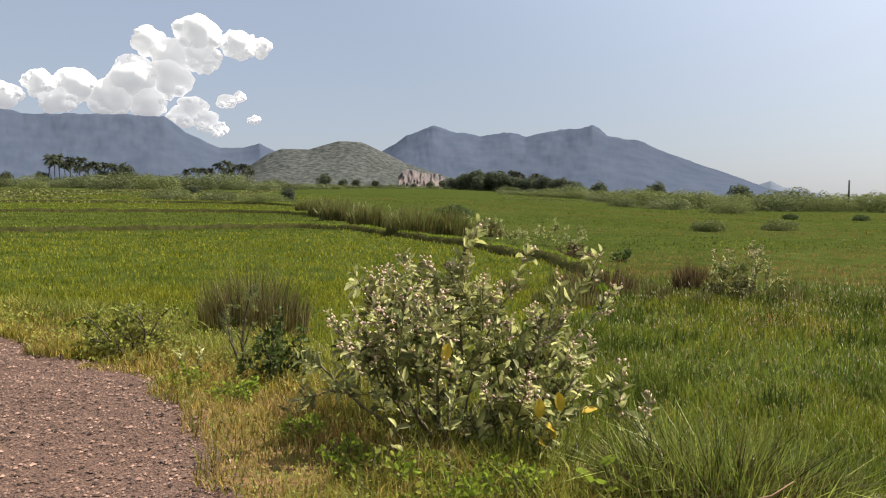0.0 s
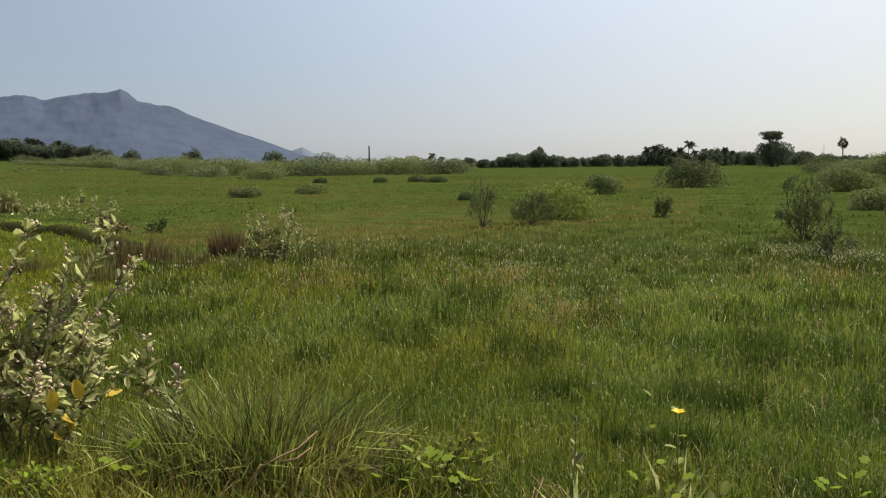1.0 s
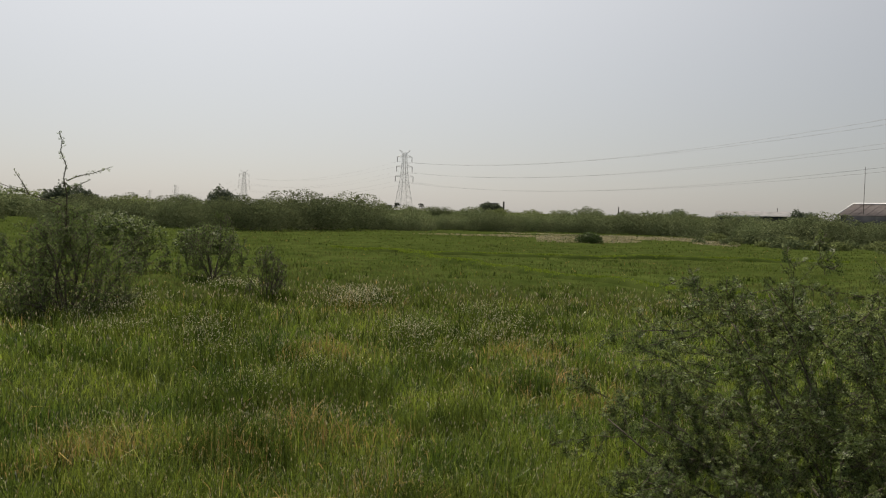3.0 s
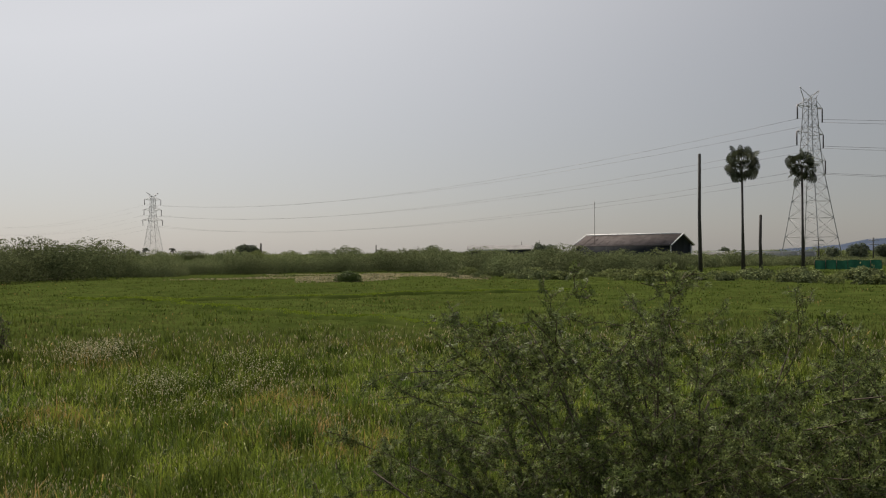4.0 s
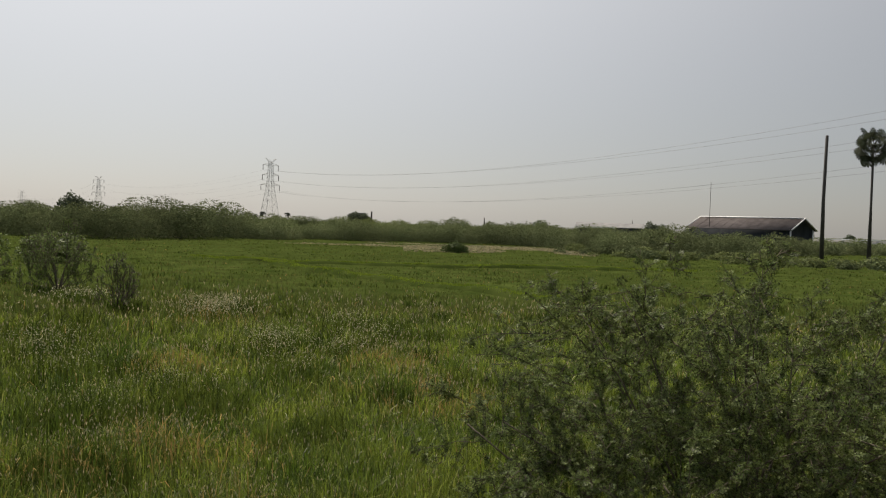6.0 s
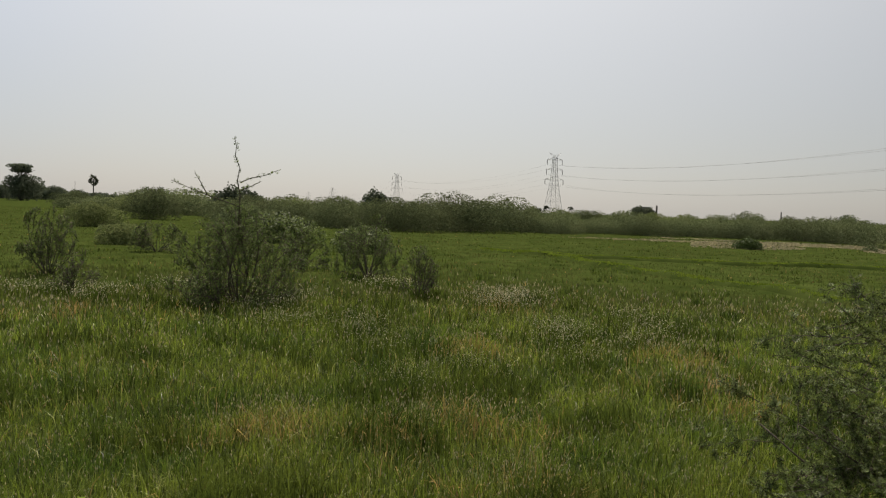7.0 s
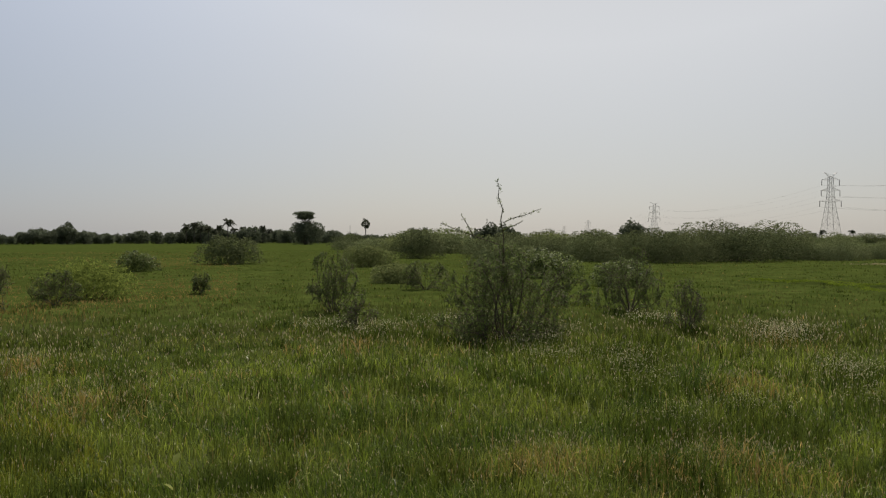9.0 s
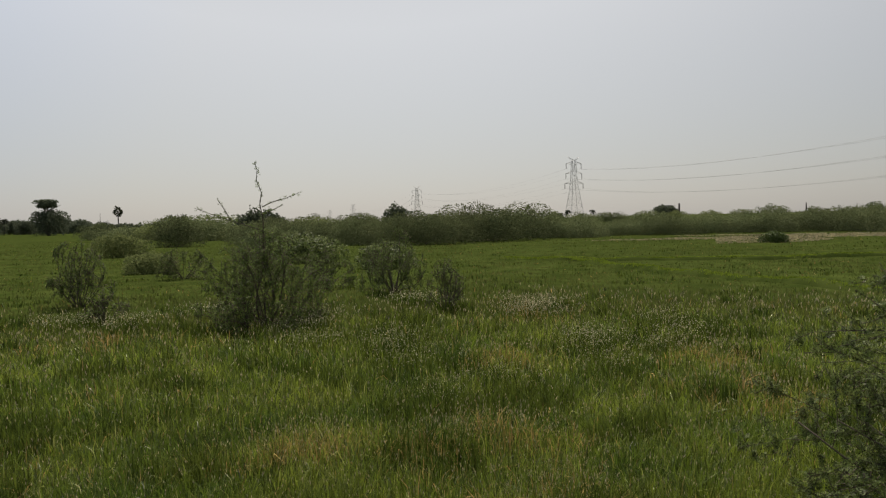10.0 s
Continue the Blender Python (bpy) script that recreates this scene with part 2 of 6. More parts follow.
def tube(pts, radii, sides=5):
    """A tapered tube along a line of points."""
    pts, radii = np.asarray(pts, float), np.asarray(radii, float)
    m = len(pts)
    tan = unit(np.gradient(pts, axis=0))
    ref = np.array([0.0, 0, 1]) if abs(tan[0][2]) < 0.8 else np.array([1.0, 0, 0])
    u = unit(np.cross(tan, ref))
    w = np.cross(tan, u)
    a = np.arange(sides) * 2 * np.pi / sides
    v = pts[:, None] + radii[:, None, None] * (np.cos(a)[None, :, None] * u[:, None] + np.sin(a)[None, :, None] * w[:, None])
    i, j = np.meshgrid(np.arange(m - 1), np.arange(sides), indexing="ij")
    j2 = (j + 1) % sides
    quads = np.stack([i * sides + j, i * sides + j2, (i + 1) * sides + j2, (i + 1) * sides + j], -1).reshape(-1, 4)
    caps = [np.arange(sides)[::-1], (m - 1) * sides + np.arange(sides)]
    return v.reshape(-1, 3), np.r_[quads.ravel(), caps[0], caps[1]], np.r_[np.full(len(quads), 4), sides, sides]


def box(cx, cy, cz, sx, sy, sz, turn=0.0):
    c, s = math.cos(turn), math.sin(turn)
    v = np.array([(x, y, z) for x in (-0.5, 0.5) for y in (-0.5, 0.5) for z in (-0.5, 0.5)]) * (sx, sy, sz)
    v = np.stack([c * v[:, 0] - s * v[:, 1] + cx, s * v[:, 0] + c * v[:, 1] + cy, v[:, 2] + cz], -1)
    f = [(0, 1, 3, 2), (4, 6, 7, 5), (0, 4, 5, 1), (2, 3, 7, 6), (0, 2, 6, 4), (1, 5, 7, 3)]
    return v, np.array(f).ravel(), np.full(6, 4)


def bar(a, b, r, sides=4):
    return tube([a, b], [r, r], sides)


def thing(name, label, category, group="", place=(0, 0, 0), kind=""):
    ob = new(name)
    ob.empty_display_size = 0.2
    ob.location = place
    return tagged(ob, label, category, group, kind)


def part(name, data, mat, parent=None, label="", smooth=False, kind=""):
    me = data if isinstance(data, bpy.types.Mesh) else mesh_from(name, *data, smooth=smooth)
    if not me.materials:
        me.materials.append(mat)
    ob = new(name, me)
    ob.parent = parent
    return tagged(ob, label, kind=kind)


def solo(name, data, mat, label, category, kind="", group="", smooth=False):
    ob = part(name, data, mat, None, "", smooth)
    return tagged(ob, label, category, group, kind)


# ---------------------------------------------------------------- lie of the land
EDGE = np.array([(9.0, -14.0), (3.6, -4.0), (1.75, -0.6), (-1.2, 4.66), (-1.87, 6.2), (-2.55, 7.3), (-3.66, 8.25), (-4.85, 9.45), (-7.2, 11.2), (-14, 14.0), (-34, 18.0), (-80, 24.0)])


def smooth(a, b, v):
    t = np.clip((v - a) / (b - a), 0, 1)
    return t * t * (3 - 2 * t)


def off_road(x, y):
    """Metres from the road's field-side edge; negative on the road."""
    x, y = np.asarray(x, float), np.asarray(y, float)
    best, sign = np.full(x.shape, 1e9), np.ones(x.shape)
    for (ax, ay), (bx, by) in zip(EDGE[:-1], EDGE[1:]):
        dx, dy = bx - ax, by - ay
        t = np.clip(((x - ax) * dx + (y - ay) * dy) / (dx * dx + dy * dy), 0, 1)
        px, py = x - ax - t * dx, y - ay - t * dy
        d = np.hypot(px, py)
        side = np.where(dx * py - dy * px > 0, -1.0, 1.0)
        sign = np.where(d < best, side, sign)
        best = np.minimum(best, d)
    return best * sign


def land(x, y):
    """Height of the ground: a low road bank, flat fields, and land that rises towards the hills."""
    x, y = np.asarray(x, float), np.asarray(y, float)
    d, az = np.hypot(x, y), np.degrees(np.arctan2(x, y))
    bank = 0.36 * smooth(3.4, 0.0, off_road(x, y))
    rise = smooth(22, -2, np.abs(az + 30) - 30) * 0.02 * np.clip(d - 42, 0, 300)
    rough = 0.035 * np.sin(1.3 * x + 0.7 * y) * np.sin(0.9 * y - 0.4 * x) + 0.02 * np.sin(3.1 * x - 1.1) * np.sin(2.7 * y + 0.5)
    return bank + rise + rough * np.clip(d / 4, 0, 1)


def at(az, d):
    """A place by its bearing from the first viewpoint (degrees right of +y) and distance."""
    x, y = d * math.sin(radians(az)), d * math.cos(radians(az))
    return x, y, float(land(x, y))


def tall(az, d, el):
    """The height of something on the land there whose top stands el degrees above eye level."""
    return 2.03 + d * math.tan(radians(el)) - at(az, d)[2]


# ground: one sheet out to the horizon
rings = np.r_[0.0, np.geomspace(0.35, 4700, 230)]
turns = np.radians(np.arange(0, 360, 1.0))
gx, gy = np.outer(rings, np.sin(turns)), np.outer(rings, np.cos(turns))
gz = land(gx, gy) - np.where(off_road(gx, gy) < -0.15, 0.06, 0.0) * (off_road(gx, gy) > -5.2)
nr, nt_ = gx.shape
gi, gj = np.meshgrid(np.arange(nr - 1), np.arange(nt_), indexing="ij")
gq = np.stack([gi * nt_ + gj, (gi + 1) * nt_ + gj, (gi + 1) * nt_ + (gj + 1) % nt_, gi * nt_ + (gj + 1) % nt_], -1).reshape(-1, 4)
solo("ground", (np.stack([gx, gy, gz], -1).reshape(-1, 3), gq[:, ::-1].ravel(), np.full(len(gq), 4)), M["soil"], "flat green farmland under grass, reaching to the horizon", "ground", "structure", smooth=True)

# road: a gravel strip with a ragged edge
rng = np.random.default_rng(3)
steps = np.concatenate([np.linspace(a, b, max(2, int(np.hypot(*(b - a)) / 0.15)), endpoint=False) for a, b in zip(EDGE[:-2], EDGE[1:-1])])
tang = unit(np.gradient(steps, axis=0))
left = np.stack([-tang[:, 1], tang[:, 0]], -1)
cols = np.linspace(-0.22, 4.6, 26)
rx = steps[:, None, 0] + left[:, None, 0] * cols + (rng.normal(0, 0.06, len(steps))[:, None] * (cols < 0) * left[:, 0:1])
ry = steps[:, None, 1] + left[:, None, 1] * cols
rz = land(rx, ry) + 0.02 + 0.03 * smooth(0, 2.2, cols) * smooth(4.6, 2.4, cols) - 0.05 * (cols < -0.1) + rng.normal(0, 0.004, rx.shape)
ri, rj = np.meshgrid(np.arange(len(steps) - 1), np.arange(len(cols) - 1), indexing="ij")
nc = len(cols)
rq = np.stack([ri * nc + rj, (ri + 1) * nc + rj, (ri + 1) * nc + rj + 1, ri * nc + rj + 1], -1).reshape(-1, 4)
solo("road", (np.stack([rx, ry, rz], -1).reshape(-1, 3), rq.ravel()[::1], np.full(len(rq), 4)), M["gravel"], "reddish brown gravel road with a ragged grassy edge", "road", "structure", smooth=True)
n = 60000
near_steps = np.flatnonzero((np.hypot(*steps.T) < 13) & (steps[:, 1] > 2.0))
k = rng.choice(near_steps, n * 3)
across = rng.uniform(-0.15, 4.2, n * 3)
px, py = steps[k, 0] + left[k, 0] * across + rng.normal(0, 0.1, n * 3), steps[k, 1] + left[k, 1] * across
keep = (np.hypot(px, py) < 14) & (np.hypot(px, py) > 1.5) & (py > -2)
px, py, across = px[keep][:n], py[keep][:n], across[keep][:n]
size = rng.gamma(1.6, 0.0034, len(px)) + 0.0035
turn = rng.uniform(0, 6.28, len(px))
zero = np.zeros(len(px))
octa = [(1, 0, 0), (0, 0.8, 0), (-0.9, 0.1, 0), (0, -0.75, 0), (0.1, 0, 0.55), (0, 0, -0.4)]
peak_v = [(1, 0, 0), (0, 0.8, 0), (-0.9, 0.1, 0), (0, -0.75, 0), (0.1, 0, 0.5)]
peak_f = [(0, 1, 4), (1, 2, 4), (2, 3, 4), (3, 0, 4)]
octf = [(0, 1, 4), (1, 2, 4), (2, 3, 4), (3, 0, 4), (1, 0, 5), (2, 1, 5), (3, 2, 5), (0, 3, 5)]
solo("road_gravel", scatter(peak_v, peak_f, np.stack([px, py, land(px, py) + 0.03 + 0.03 * smooth(0, 2.2, across)], -1), size[:, None] * np.stack([np.cos(turn), np.sin(turn), zero], -1), size[:, None] * np.stack([-np.sin(turn), np.cos(turn), zero], -1), size[:, None] * np.stack([zero, zero, zero + 1], -1)), M["pebble"], "loose reddish stones lying on the road", "gravel", "stuff")


cols = np.linspace(-0.3, 3.2, 20)
ex = steps[:, None, 0] - left[:, None, 0] * cols
ey = steps[:, None, 1] - left[:, None, 1] * cols
ragged = 0.5 * np.sin(steps[:, 0] * 2.1) + 0.4 * np.sin(steps[:, 1] * 3.3 + 1)
ez = land(ex, ey) + 0.015 - 0.12 * smooth(2.0, 3.0, cols[None] + ragged[:, None]) - 0.03 * (cols < -0.1)
ri, rj = np.meshgrid(np.arange(len(steps) - 1), np.arange(19), indexing="ij")
rq = np.stack([ri * 20 + rj, ri * 20 + rj + 1, (ri + 1) * 20 + rj + 1, (ri + 1) * 20 + rj], -1).reshape(-1, 4)
solo("road_verge", (np.stack([ex, ey, ez], -1).reshape(-1, 3), rq.ravel(), np.full(len(rq), 4)), M["verge_soil"], "dry sandy verge between the road and the field", "verge", "structure", smooth=True)


# ---------------------------------------------------------------- far hills and cloud
def massif(name, ridge, dist, depth, mat, label, seed, jag=0.025, gully=0.022):
    """A range whose skyline follows a few (bearing, elevation) points, with spurs running down to its foot."""
    ridge = np.array(ridge, float)
    az = np.arange(ridge[0, 0], ridge[-1, 0] + 0.001, 0.08)
    top = dist * np.tan(np.radians(np.interp(az, ridge[:, 0], ridge[:, 1]))) + 2
    wide = np.exp(-0.5 * (np.arange(-45, 46) / 15.0) ** 2)
    broad = np.convolve(np.pad(top, 45, mode="edge"), wide / wide.sum(), mode="valid")
    s = np.linspace(0, 1.5, 46)
    verts = []
    for a, crest, low_ in zip(az, top, broad):
        for q in s:
            h = low_ + (crest - low_) * smooth(0.55, 1.0, q)
            d = dist - depth * (1 - q)
            p = Vector((a * 0.4 + 1.3 * q * math.sin(a * 0.5 + seed), q * 2.2, seed))
            prof = q ** 1.15 if q <= 1 else max(0.0, 1 - (q - 1) * 1.9)
            g = noise.fractal(p * 0.9, 1.0, 2.0, 5)
            rough = noise.fractal(Vector((a * 0.8, q * 9, seed)), 0.9, 2.1, 5)
            z = h * prof * (1 + gully * g * 2.0 * (1 - q) * (q < 1)) + h * jag * rough * (0.4 + 0.6 * min(1, q))
            verts.append((d * math.sin(radians(a)), d * math.cos(radians(a)), max(z, 0) - 4 * (q == 0)))
    m, kk = len(az), len(s)
    i, j = np.meshgrid(np.arange(m - 1), np.arange(kk - 1), indexing="ij")
    q4 = np.stack([i * kk + j, (i + 1) * kk + j, (i + 1) * kk + j + 1, i * kk + j + 1], -1).reshape(-1, 4)
    return solo(name, (np.array(verts), q4.ravel(), np.full(len(q4), 4)), mat, label, "mountain", "backdrop", smooth=True)


massif("mountain", [(-9, 1.0), (-7, 1.9), (-4.05, 3.19), (-2.52, 4.2), (-0.8, 4.82), (1.31, 4.42), (2.46, 4.16), (4.56, 4.44), (5.51, 4.21), (8.15, 4.62), (9.3, 4.75), (9.94, 4.93), (10.4, 4.75), (10.95, 4.24), (12.98, 3.85), (15.53, 2.81), (18.36, 1.81), (20.95, 0.84), (23.5, 0.2)], 4000, 1100, M["hill"], "mountain tinted haze blue, with a knobbed summit and long falling ridge", 1.3)
massif("mountain", [(-46, 3.0), (-40, 4.2), (-33, 4.9), (-27.72, 5.12), (-26.51, 4.85), (-23.04, 5.09), (-18.35, 5.08), (-16.97, 4.08), (-14.85, 3.15), (-13.4, 3.18), (-12.31, 3.5), (-11.2, 2.93), (-8, 2.0), (-5, 0.5)], 4300, 900, M["hill"], "flat-topped mountain tinted haze blue, under the cloud", 5.1)
massif("rocky_hill", [(-15, 0.7), (-13.04, 1.96), (-11.94, 2.73), (-10.83, 3.2), (-9.16, 3.15), (-7.09, 3.75), (-5.57, 3.7), (-4.05, 3.04), (-2.51, 2.3), (0.57, 1.35), (3, 0.7)], 2300, 520, M["near_hill"], "low rocky hill covered in grey-green scrub", 8.7, jag=0.010, gully=0.05)
massif("rocky_hill", [(127, 0.05), (130.5, 0.3), (132, 0.62), (134, 0.7), (138, 0.75), (145, 0.4), (150, 0.1)], 1900, 300, M["hill"], "low haze-tinted hill far behind the fields", 3.2)
massif("mountain", [(20.0, 0.5), (20.6, 1.05), (21.27, 1.25), (22.0, 0.85), (23.5, 0.6), (25, 0.2)], 4600, 400, M["faint_hill"], "faint haze-tinted mountain beyond the falling ridge", 2.2)
# quarry: broken pale faces cut into the hill's foot
qv = []
for a in np.arange(-3.1, 0.75, 0.04):
    lip = np.interp(a, (-3.4, -2.9, -2.3, -1.6, -1.1, -0.4, 0.2, 0.5), (0.8, 1.7, 1.95, 1.7, 1.6, 1.6, 1.3, 0.7)) + 0.16 * noise.noise(Vector((a * 6, 0, 7)))
    for q in np.linspace(0, 1, 14):
        d = 1800 + 90 * q + 30 * noise.fractal(Vector((a * 2.2, q * 1.5, 4.4)), 1.0, 2.0, 4) + 6 * noise.noise(Vector((a * 9, q * 9, 2.4))) + 22 * math.floor(3 * q + 0.6 * noise.noise(Vector((a * 2, 0, 9))))
        e = 0.55 + (lip - 0.55) * q + 0.06 * noise.noise(Vector((a * 7, q * 3, 1)))
        qv.append((d * math.sin(radians(a)), d * math.cos(radians(a)), 2 + d * math.tan(radians(e))))
m, kk = len(qv) // 14, 14
i, j = np.meshgrid(np.arange(m - 1), np.arange(kk - 1), indexing="ij")
q4 = np.stack([i * kk + j, (i + 1) * kk + j, (i + 1) * kk + j + 1, i * kk + j + 1], -1).reshape(-1, 4)
solo("quarry_face", (np.array(qv), q4.ravel(), np.full(len(q4), 4)), M["quarry"], "pinkish broken rock face cut into the hill", "quarry", "backdrop")

def cloud(name, lumps, dist, label, seed):
    """A heap of knobbly billows; lumps are (bearing, elevation, size in degrees)."""
    r = np.random.default_rng(seed)
    bm = bmesh.new()
    bmesh.ops.create_icosphere(bm, subdivisions=3, radius=1.0)
    ball = np.array([v.co[:] for v in bm.verts])
    faces = np.array([[v.index for v in f.verts] for f in bm.faces])
    bm.free()
    sets = []

    def billow(p, q, size, away):
        at_ = Vector((p * 1.7, q * 1.7, seed + away))
        swell = np.array([0.30 * noise.noise(Vector(c) * 1.2 + at_) + 0.17 * noise.noise(Vector(c) * 3.2 + at_) + 0.06 * noise.noise(Vector(c) * 7.0 + at_) for c in ball])
        d = dist + away * dist * radians(1.0)
        centre = np.array((d * math.sin(radians(p)), d * math.cos(radians(p)), d * math.tan(radians(q))))
        v = centre + ball * (0.92 + swell)[:, None] * d * radians(size) * (1.0, 1.0, 0.84)
        sets.append((v, faces.ravel(), np.full(len(faces), 3)))

    for p, q, size in lumps:
        billow(p, q, size * 1.32, 0.0)
        for _ in range(9 if size > 0.45 else 2):
            a, w = r.uniform(0, 6.283), r.uniform(0.6, 1.1)
            billow(p + size * w * math.cos(a), q + size * w * 0.8 * math.sin(a), size * r.uniform(0.25, 0.5), r.uniform(-0.9, 0.3))
    return solo(name, joined(*sets), M["cloud"], label, "cloud", "backdrop", smooth=True)


cloud("cloud", [(-16.2, 10.3, 1.2), (-13.6, 9.8, 0.9), (-12.3, 9.7, 0.6), (-19.2, 9.7, 0.9), (-18.0, 9.0, 1.1), (-16.0, 8.9, 1.0), (-20.2, 7.4, 1.3), (-18.0, 7.5, 1.2), (-23.4, 6.8, 1.0), (-25.6, 6.8, 0.8), (-27.5, 5.9, 0.8), (-30, 6.2, 1.0), (-24.6, 5.9, 0.9), (-21.4, 6.2, 1.2), (-19.3, 5.9, 1.0), (-16.6, 5.7, 0.8), (-14.4, 6.2, 0.5), (-13.6, 6.5, 0.35), (-15.8, 4.9, 0.7), (-17.4, 5.0, 0.7), (-15.0, 4.4, 0.5)], 4750, "heaped white cumulus cloud with grey undersides above the mountains", 4)
cloud("cloud", [(-12.6, 5.05, 0.28), (-12.9, 5.0, 0.2)], 4750, "small detached white puff of cloud", 6)


# ---------------------------------------------------------------- grass
def blades(name, x, y, height, width, lean, mat, label, seed, category="grass", base=None, twist=None):
    """Bent, tapered blades, each with a root pair, a middle pair and a tip."""
    r = np.random.default_rng(seed)
    n = len(x)
    z = land(x, y) - 0.02 if base is None else base
    a, b = r.uniform(0, 6.283, n), r.uniform(0, 6.283, n)
    side = np.stack([np.cos(a), np.sin(a), 0 * a], -1) * width[:, None] / 2
    over = np.stack([np.cos(b), np.sin(b), 0 * b], -1) if twist is None else twist
    root = np.stack([x, y, z], -1)
    up = np.array([0, 0, 1.0])
    mid = root + up * height[:, None] * 0.55 + over * (height * lean * 0.3)[:, None]
    tip = root + up * (height * (1 - 0.35 * lean * lean))[:, None] + over * (height * lean)[:, None]
    v = np.stack([root - side, root + side, mid + side * 0.8, mid - side * 0.8, tip], 1).reshape(-1, 3)
    k = 5 * np.arange(n)[:, None]
    loops = np.concatenate([k + [0, 1, 2, 3], k + [3, 2, 4]], 1).ravel()
    return (v, loops, np.tile([4, 3], n))


def patchy(x, y, scale, seed):
    """Smooth noise from 0 to 1 over the plan."""
    r = np.random.default_rng(seed)
    out = np.zeros(len(x))
    for k in range(9):
        a, f, ph = r.uniform(0, 6.283), r.uniform(0.5, 2.2) / scale, r.uniform(0, 6.283, 2)
        out += np.sin(f * (np.cos(a) * x + np.sin(a) * y) + ph[0]) * np.cos(f * (np.cos(a) * y - np.sin(a) * x) * 0.8 + ph[1])
    return 0.5 + out / 6


# low bunds between the paddies: grassy earth ridges
BUNDS = [
    [(-30.0, 39.5), (-22.7, 42.8), (-15.7, 46.6), (-9.0, 50.5), (-5.0, 48.5), (-2.5, 44.2), (0.3, 38.0), (2.3, 32.0), (3.8, 26.0), (4.1, 21.0), (3.2, 16.0)],
    [(-46.0, 60.5), (-35.2, 66.2), (-27.5, 69.8), (-19.7, 72.4), (-13.5, 71.0), (-9.5, 66.0), (-8.0, 60.0)],
    [(-62.0, 84.0), (-47.7, 90.2), (-31.7, 97.0), (-20.0, 96.0), (-14.0, 88.0)],
    [(40.8, 6.0), (39.8, 3.1), (39.0, -0.4), (38.7, -5.3), (40.1, -9.9), (39.6, -18.0)],
    [(39.8, 3.1), (36.7, 1.8), (30.3, -1.2), (25.5, -4.1), (20.5, -7.6)],
]
bund_pts = []
for line in BUNDS:
    line = np.array(line, float)
    seg = np.r_[0, np.cumsum(np.hypot(*np.diff(line, axis=0).T))]
    s = np.arange(0, seg[-1], 0.5)
    px, py = np.interp(s, seg, line[:, 0]), np.interp(s, seg, line[:, 1])
    for _ in range(3):
        px[1:-1], py[1:-1] = (px[:-2] + px[1:-1] + px[2:]) / 3, (py[:-2] + py[1:-1] + py[2:]) / 3
    px += 0.15 * np.sin(s * 0.9)
    tg = unit(np.stack([np.gradient(px), np.gradient(py)], -1))
    o = np.array([-0.5, -0.28, -0.1, 0.1, 0.28, 0.5])
    h = np.array([-0.1, 0.27, 0.38, 0.37, 0.26, -0.1]) * (1.0 if line[0, 0] < 0 else 0.6)
    bx, by = px[:, None] - tg[:, 1:2] * o, py[:, None] + tg[:, 0:1] * o
    bz = land(bx, by) + h * np.clip(np.minimum(s, s[-1] - s) / 2.5, 0, 1)[:, None] - 0.1 + 0.03 * np.sin(s * 2.3)[:, None]
    i, j = np.meshgrid(np.arange(len(s) - 1), np.arange(5), indexing="ij")
    q4 = np.stack([i * 6 + j, i * 6 + j + 1, (i + 1) * 6 + j + 1, (i + 1) * 6 + j], -1).reshape(-1, 4)
    solo("field_bund", (np.stack([bx, by, bz], -1).reshape(-1, 3), q4.ravel(), np.full(len(q4), 4)), M["bank" if line[0, 0] < 0 else "soil"], "low grassy earth bund between two paddies", "bund", "structure", "paddy bunds", smooth=True)
    bund_pts.append((px, py, tg, 1.0 if line[0, 0] < 0 else 0.6))

rng = np.random.default_rng(11)
n = 700000
reach = np.exp(np.where(np.arange(n) < 420000, rng.uniform(np.log(2.6), np.log(20.0), n), rng.uniform(np.log(17.0), np.log(150.0), n)))
bear = np.radians(rng.uniform(-36, 142, n))
fx, fy = reach * np.sin(bear) + 0.5, reach * np.cos(bear)
off = off_road(fx, fy)
bund_x = np.interp(fy, (0, 12, 16, 21.5, 27, 33.5, 43.5, 50, 75, 150), (-2.6, 1.0, 3.2, 4.0, 3.6, 1.9, -2.4, -6.5, -9, -20))
in_paddy = (fx < bund_x) & (off > 2.3 + rng.normal(0, 0.5, n))
dryness = patchy(fx, fy, 1.5, 5) + 0.25 * patchy(fx, fy, 0.4, 9)
tan_spots = [(11.9, -0.95, 0.55), (10.06, -1.0, 0.6), (7.4, 1.7, 0.4), (7.2, 2.9, 0.5), (7.85, 1.3, 0.5), (12.3, -0.85, 0.6), (11.9, 1.9, 0.6), (17.2, 2.1, 0.8), (18.3, 2.2, 0.7), (6.2, 0.6, 0.4), (13.0, 9.0, 0.8), (7.0, 8.6, 0.7), (8.5, 12.0, 1.0), (5.6, 13.5, 0.8)]
spot = np.zeros(n)
for sx, sy, sr in tan_spots:
    spot = np.maximum(spot, np.exp(-(((fx - sx) ** 2 + (fy - sy) ** 2) / sr ** 2)))
tuft = patchy(fx, fy, 0.22, 21)
height = rng.uniform(0.09, 0.23, n) * (0.7 + 0.6 * patchy(fx, fy, 2.0, 31)) * (0.75 + 0.5 * tuft) + 0.08 * spot
height *= 1 - 0.62 * smooth(12, 34, reach)
height[in_paddy] = rng.uniform(0.08, 0.17, in_paddy.sum())
width = np.maximum(0.0072, reach * 0.00105) * rng.uniform(0.7, 1.3, n)
lean = np.abs(rng.normal(0.38, 0.34, n))
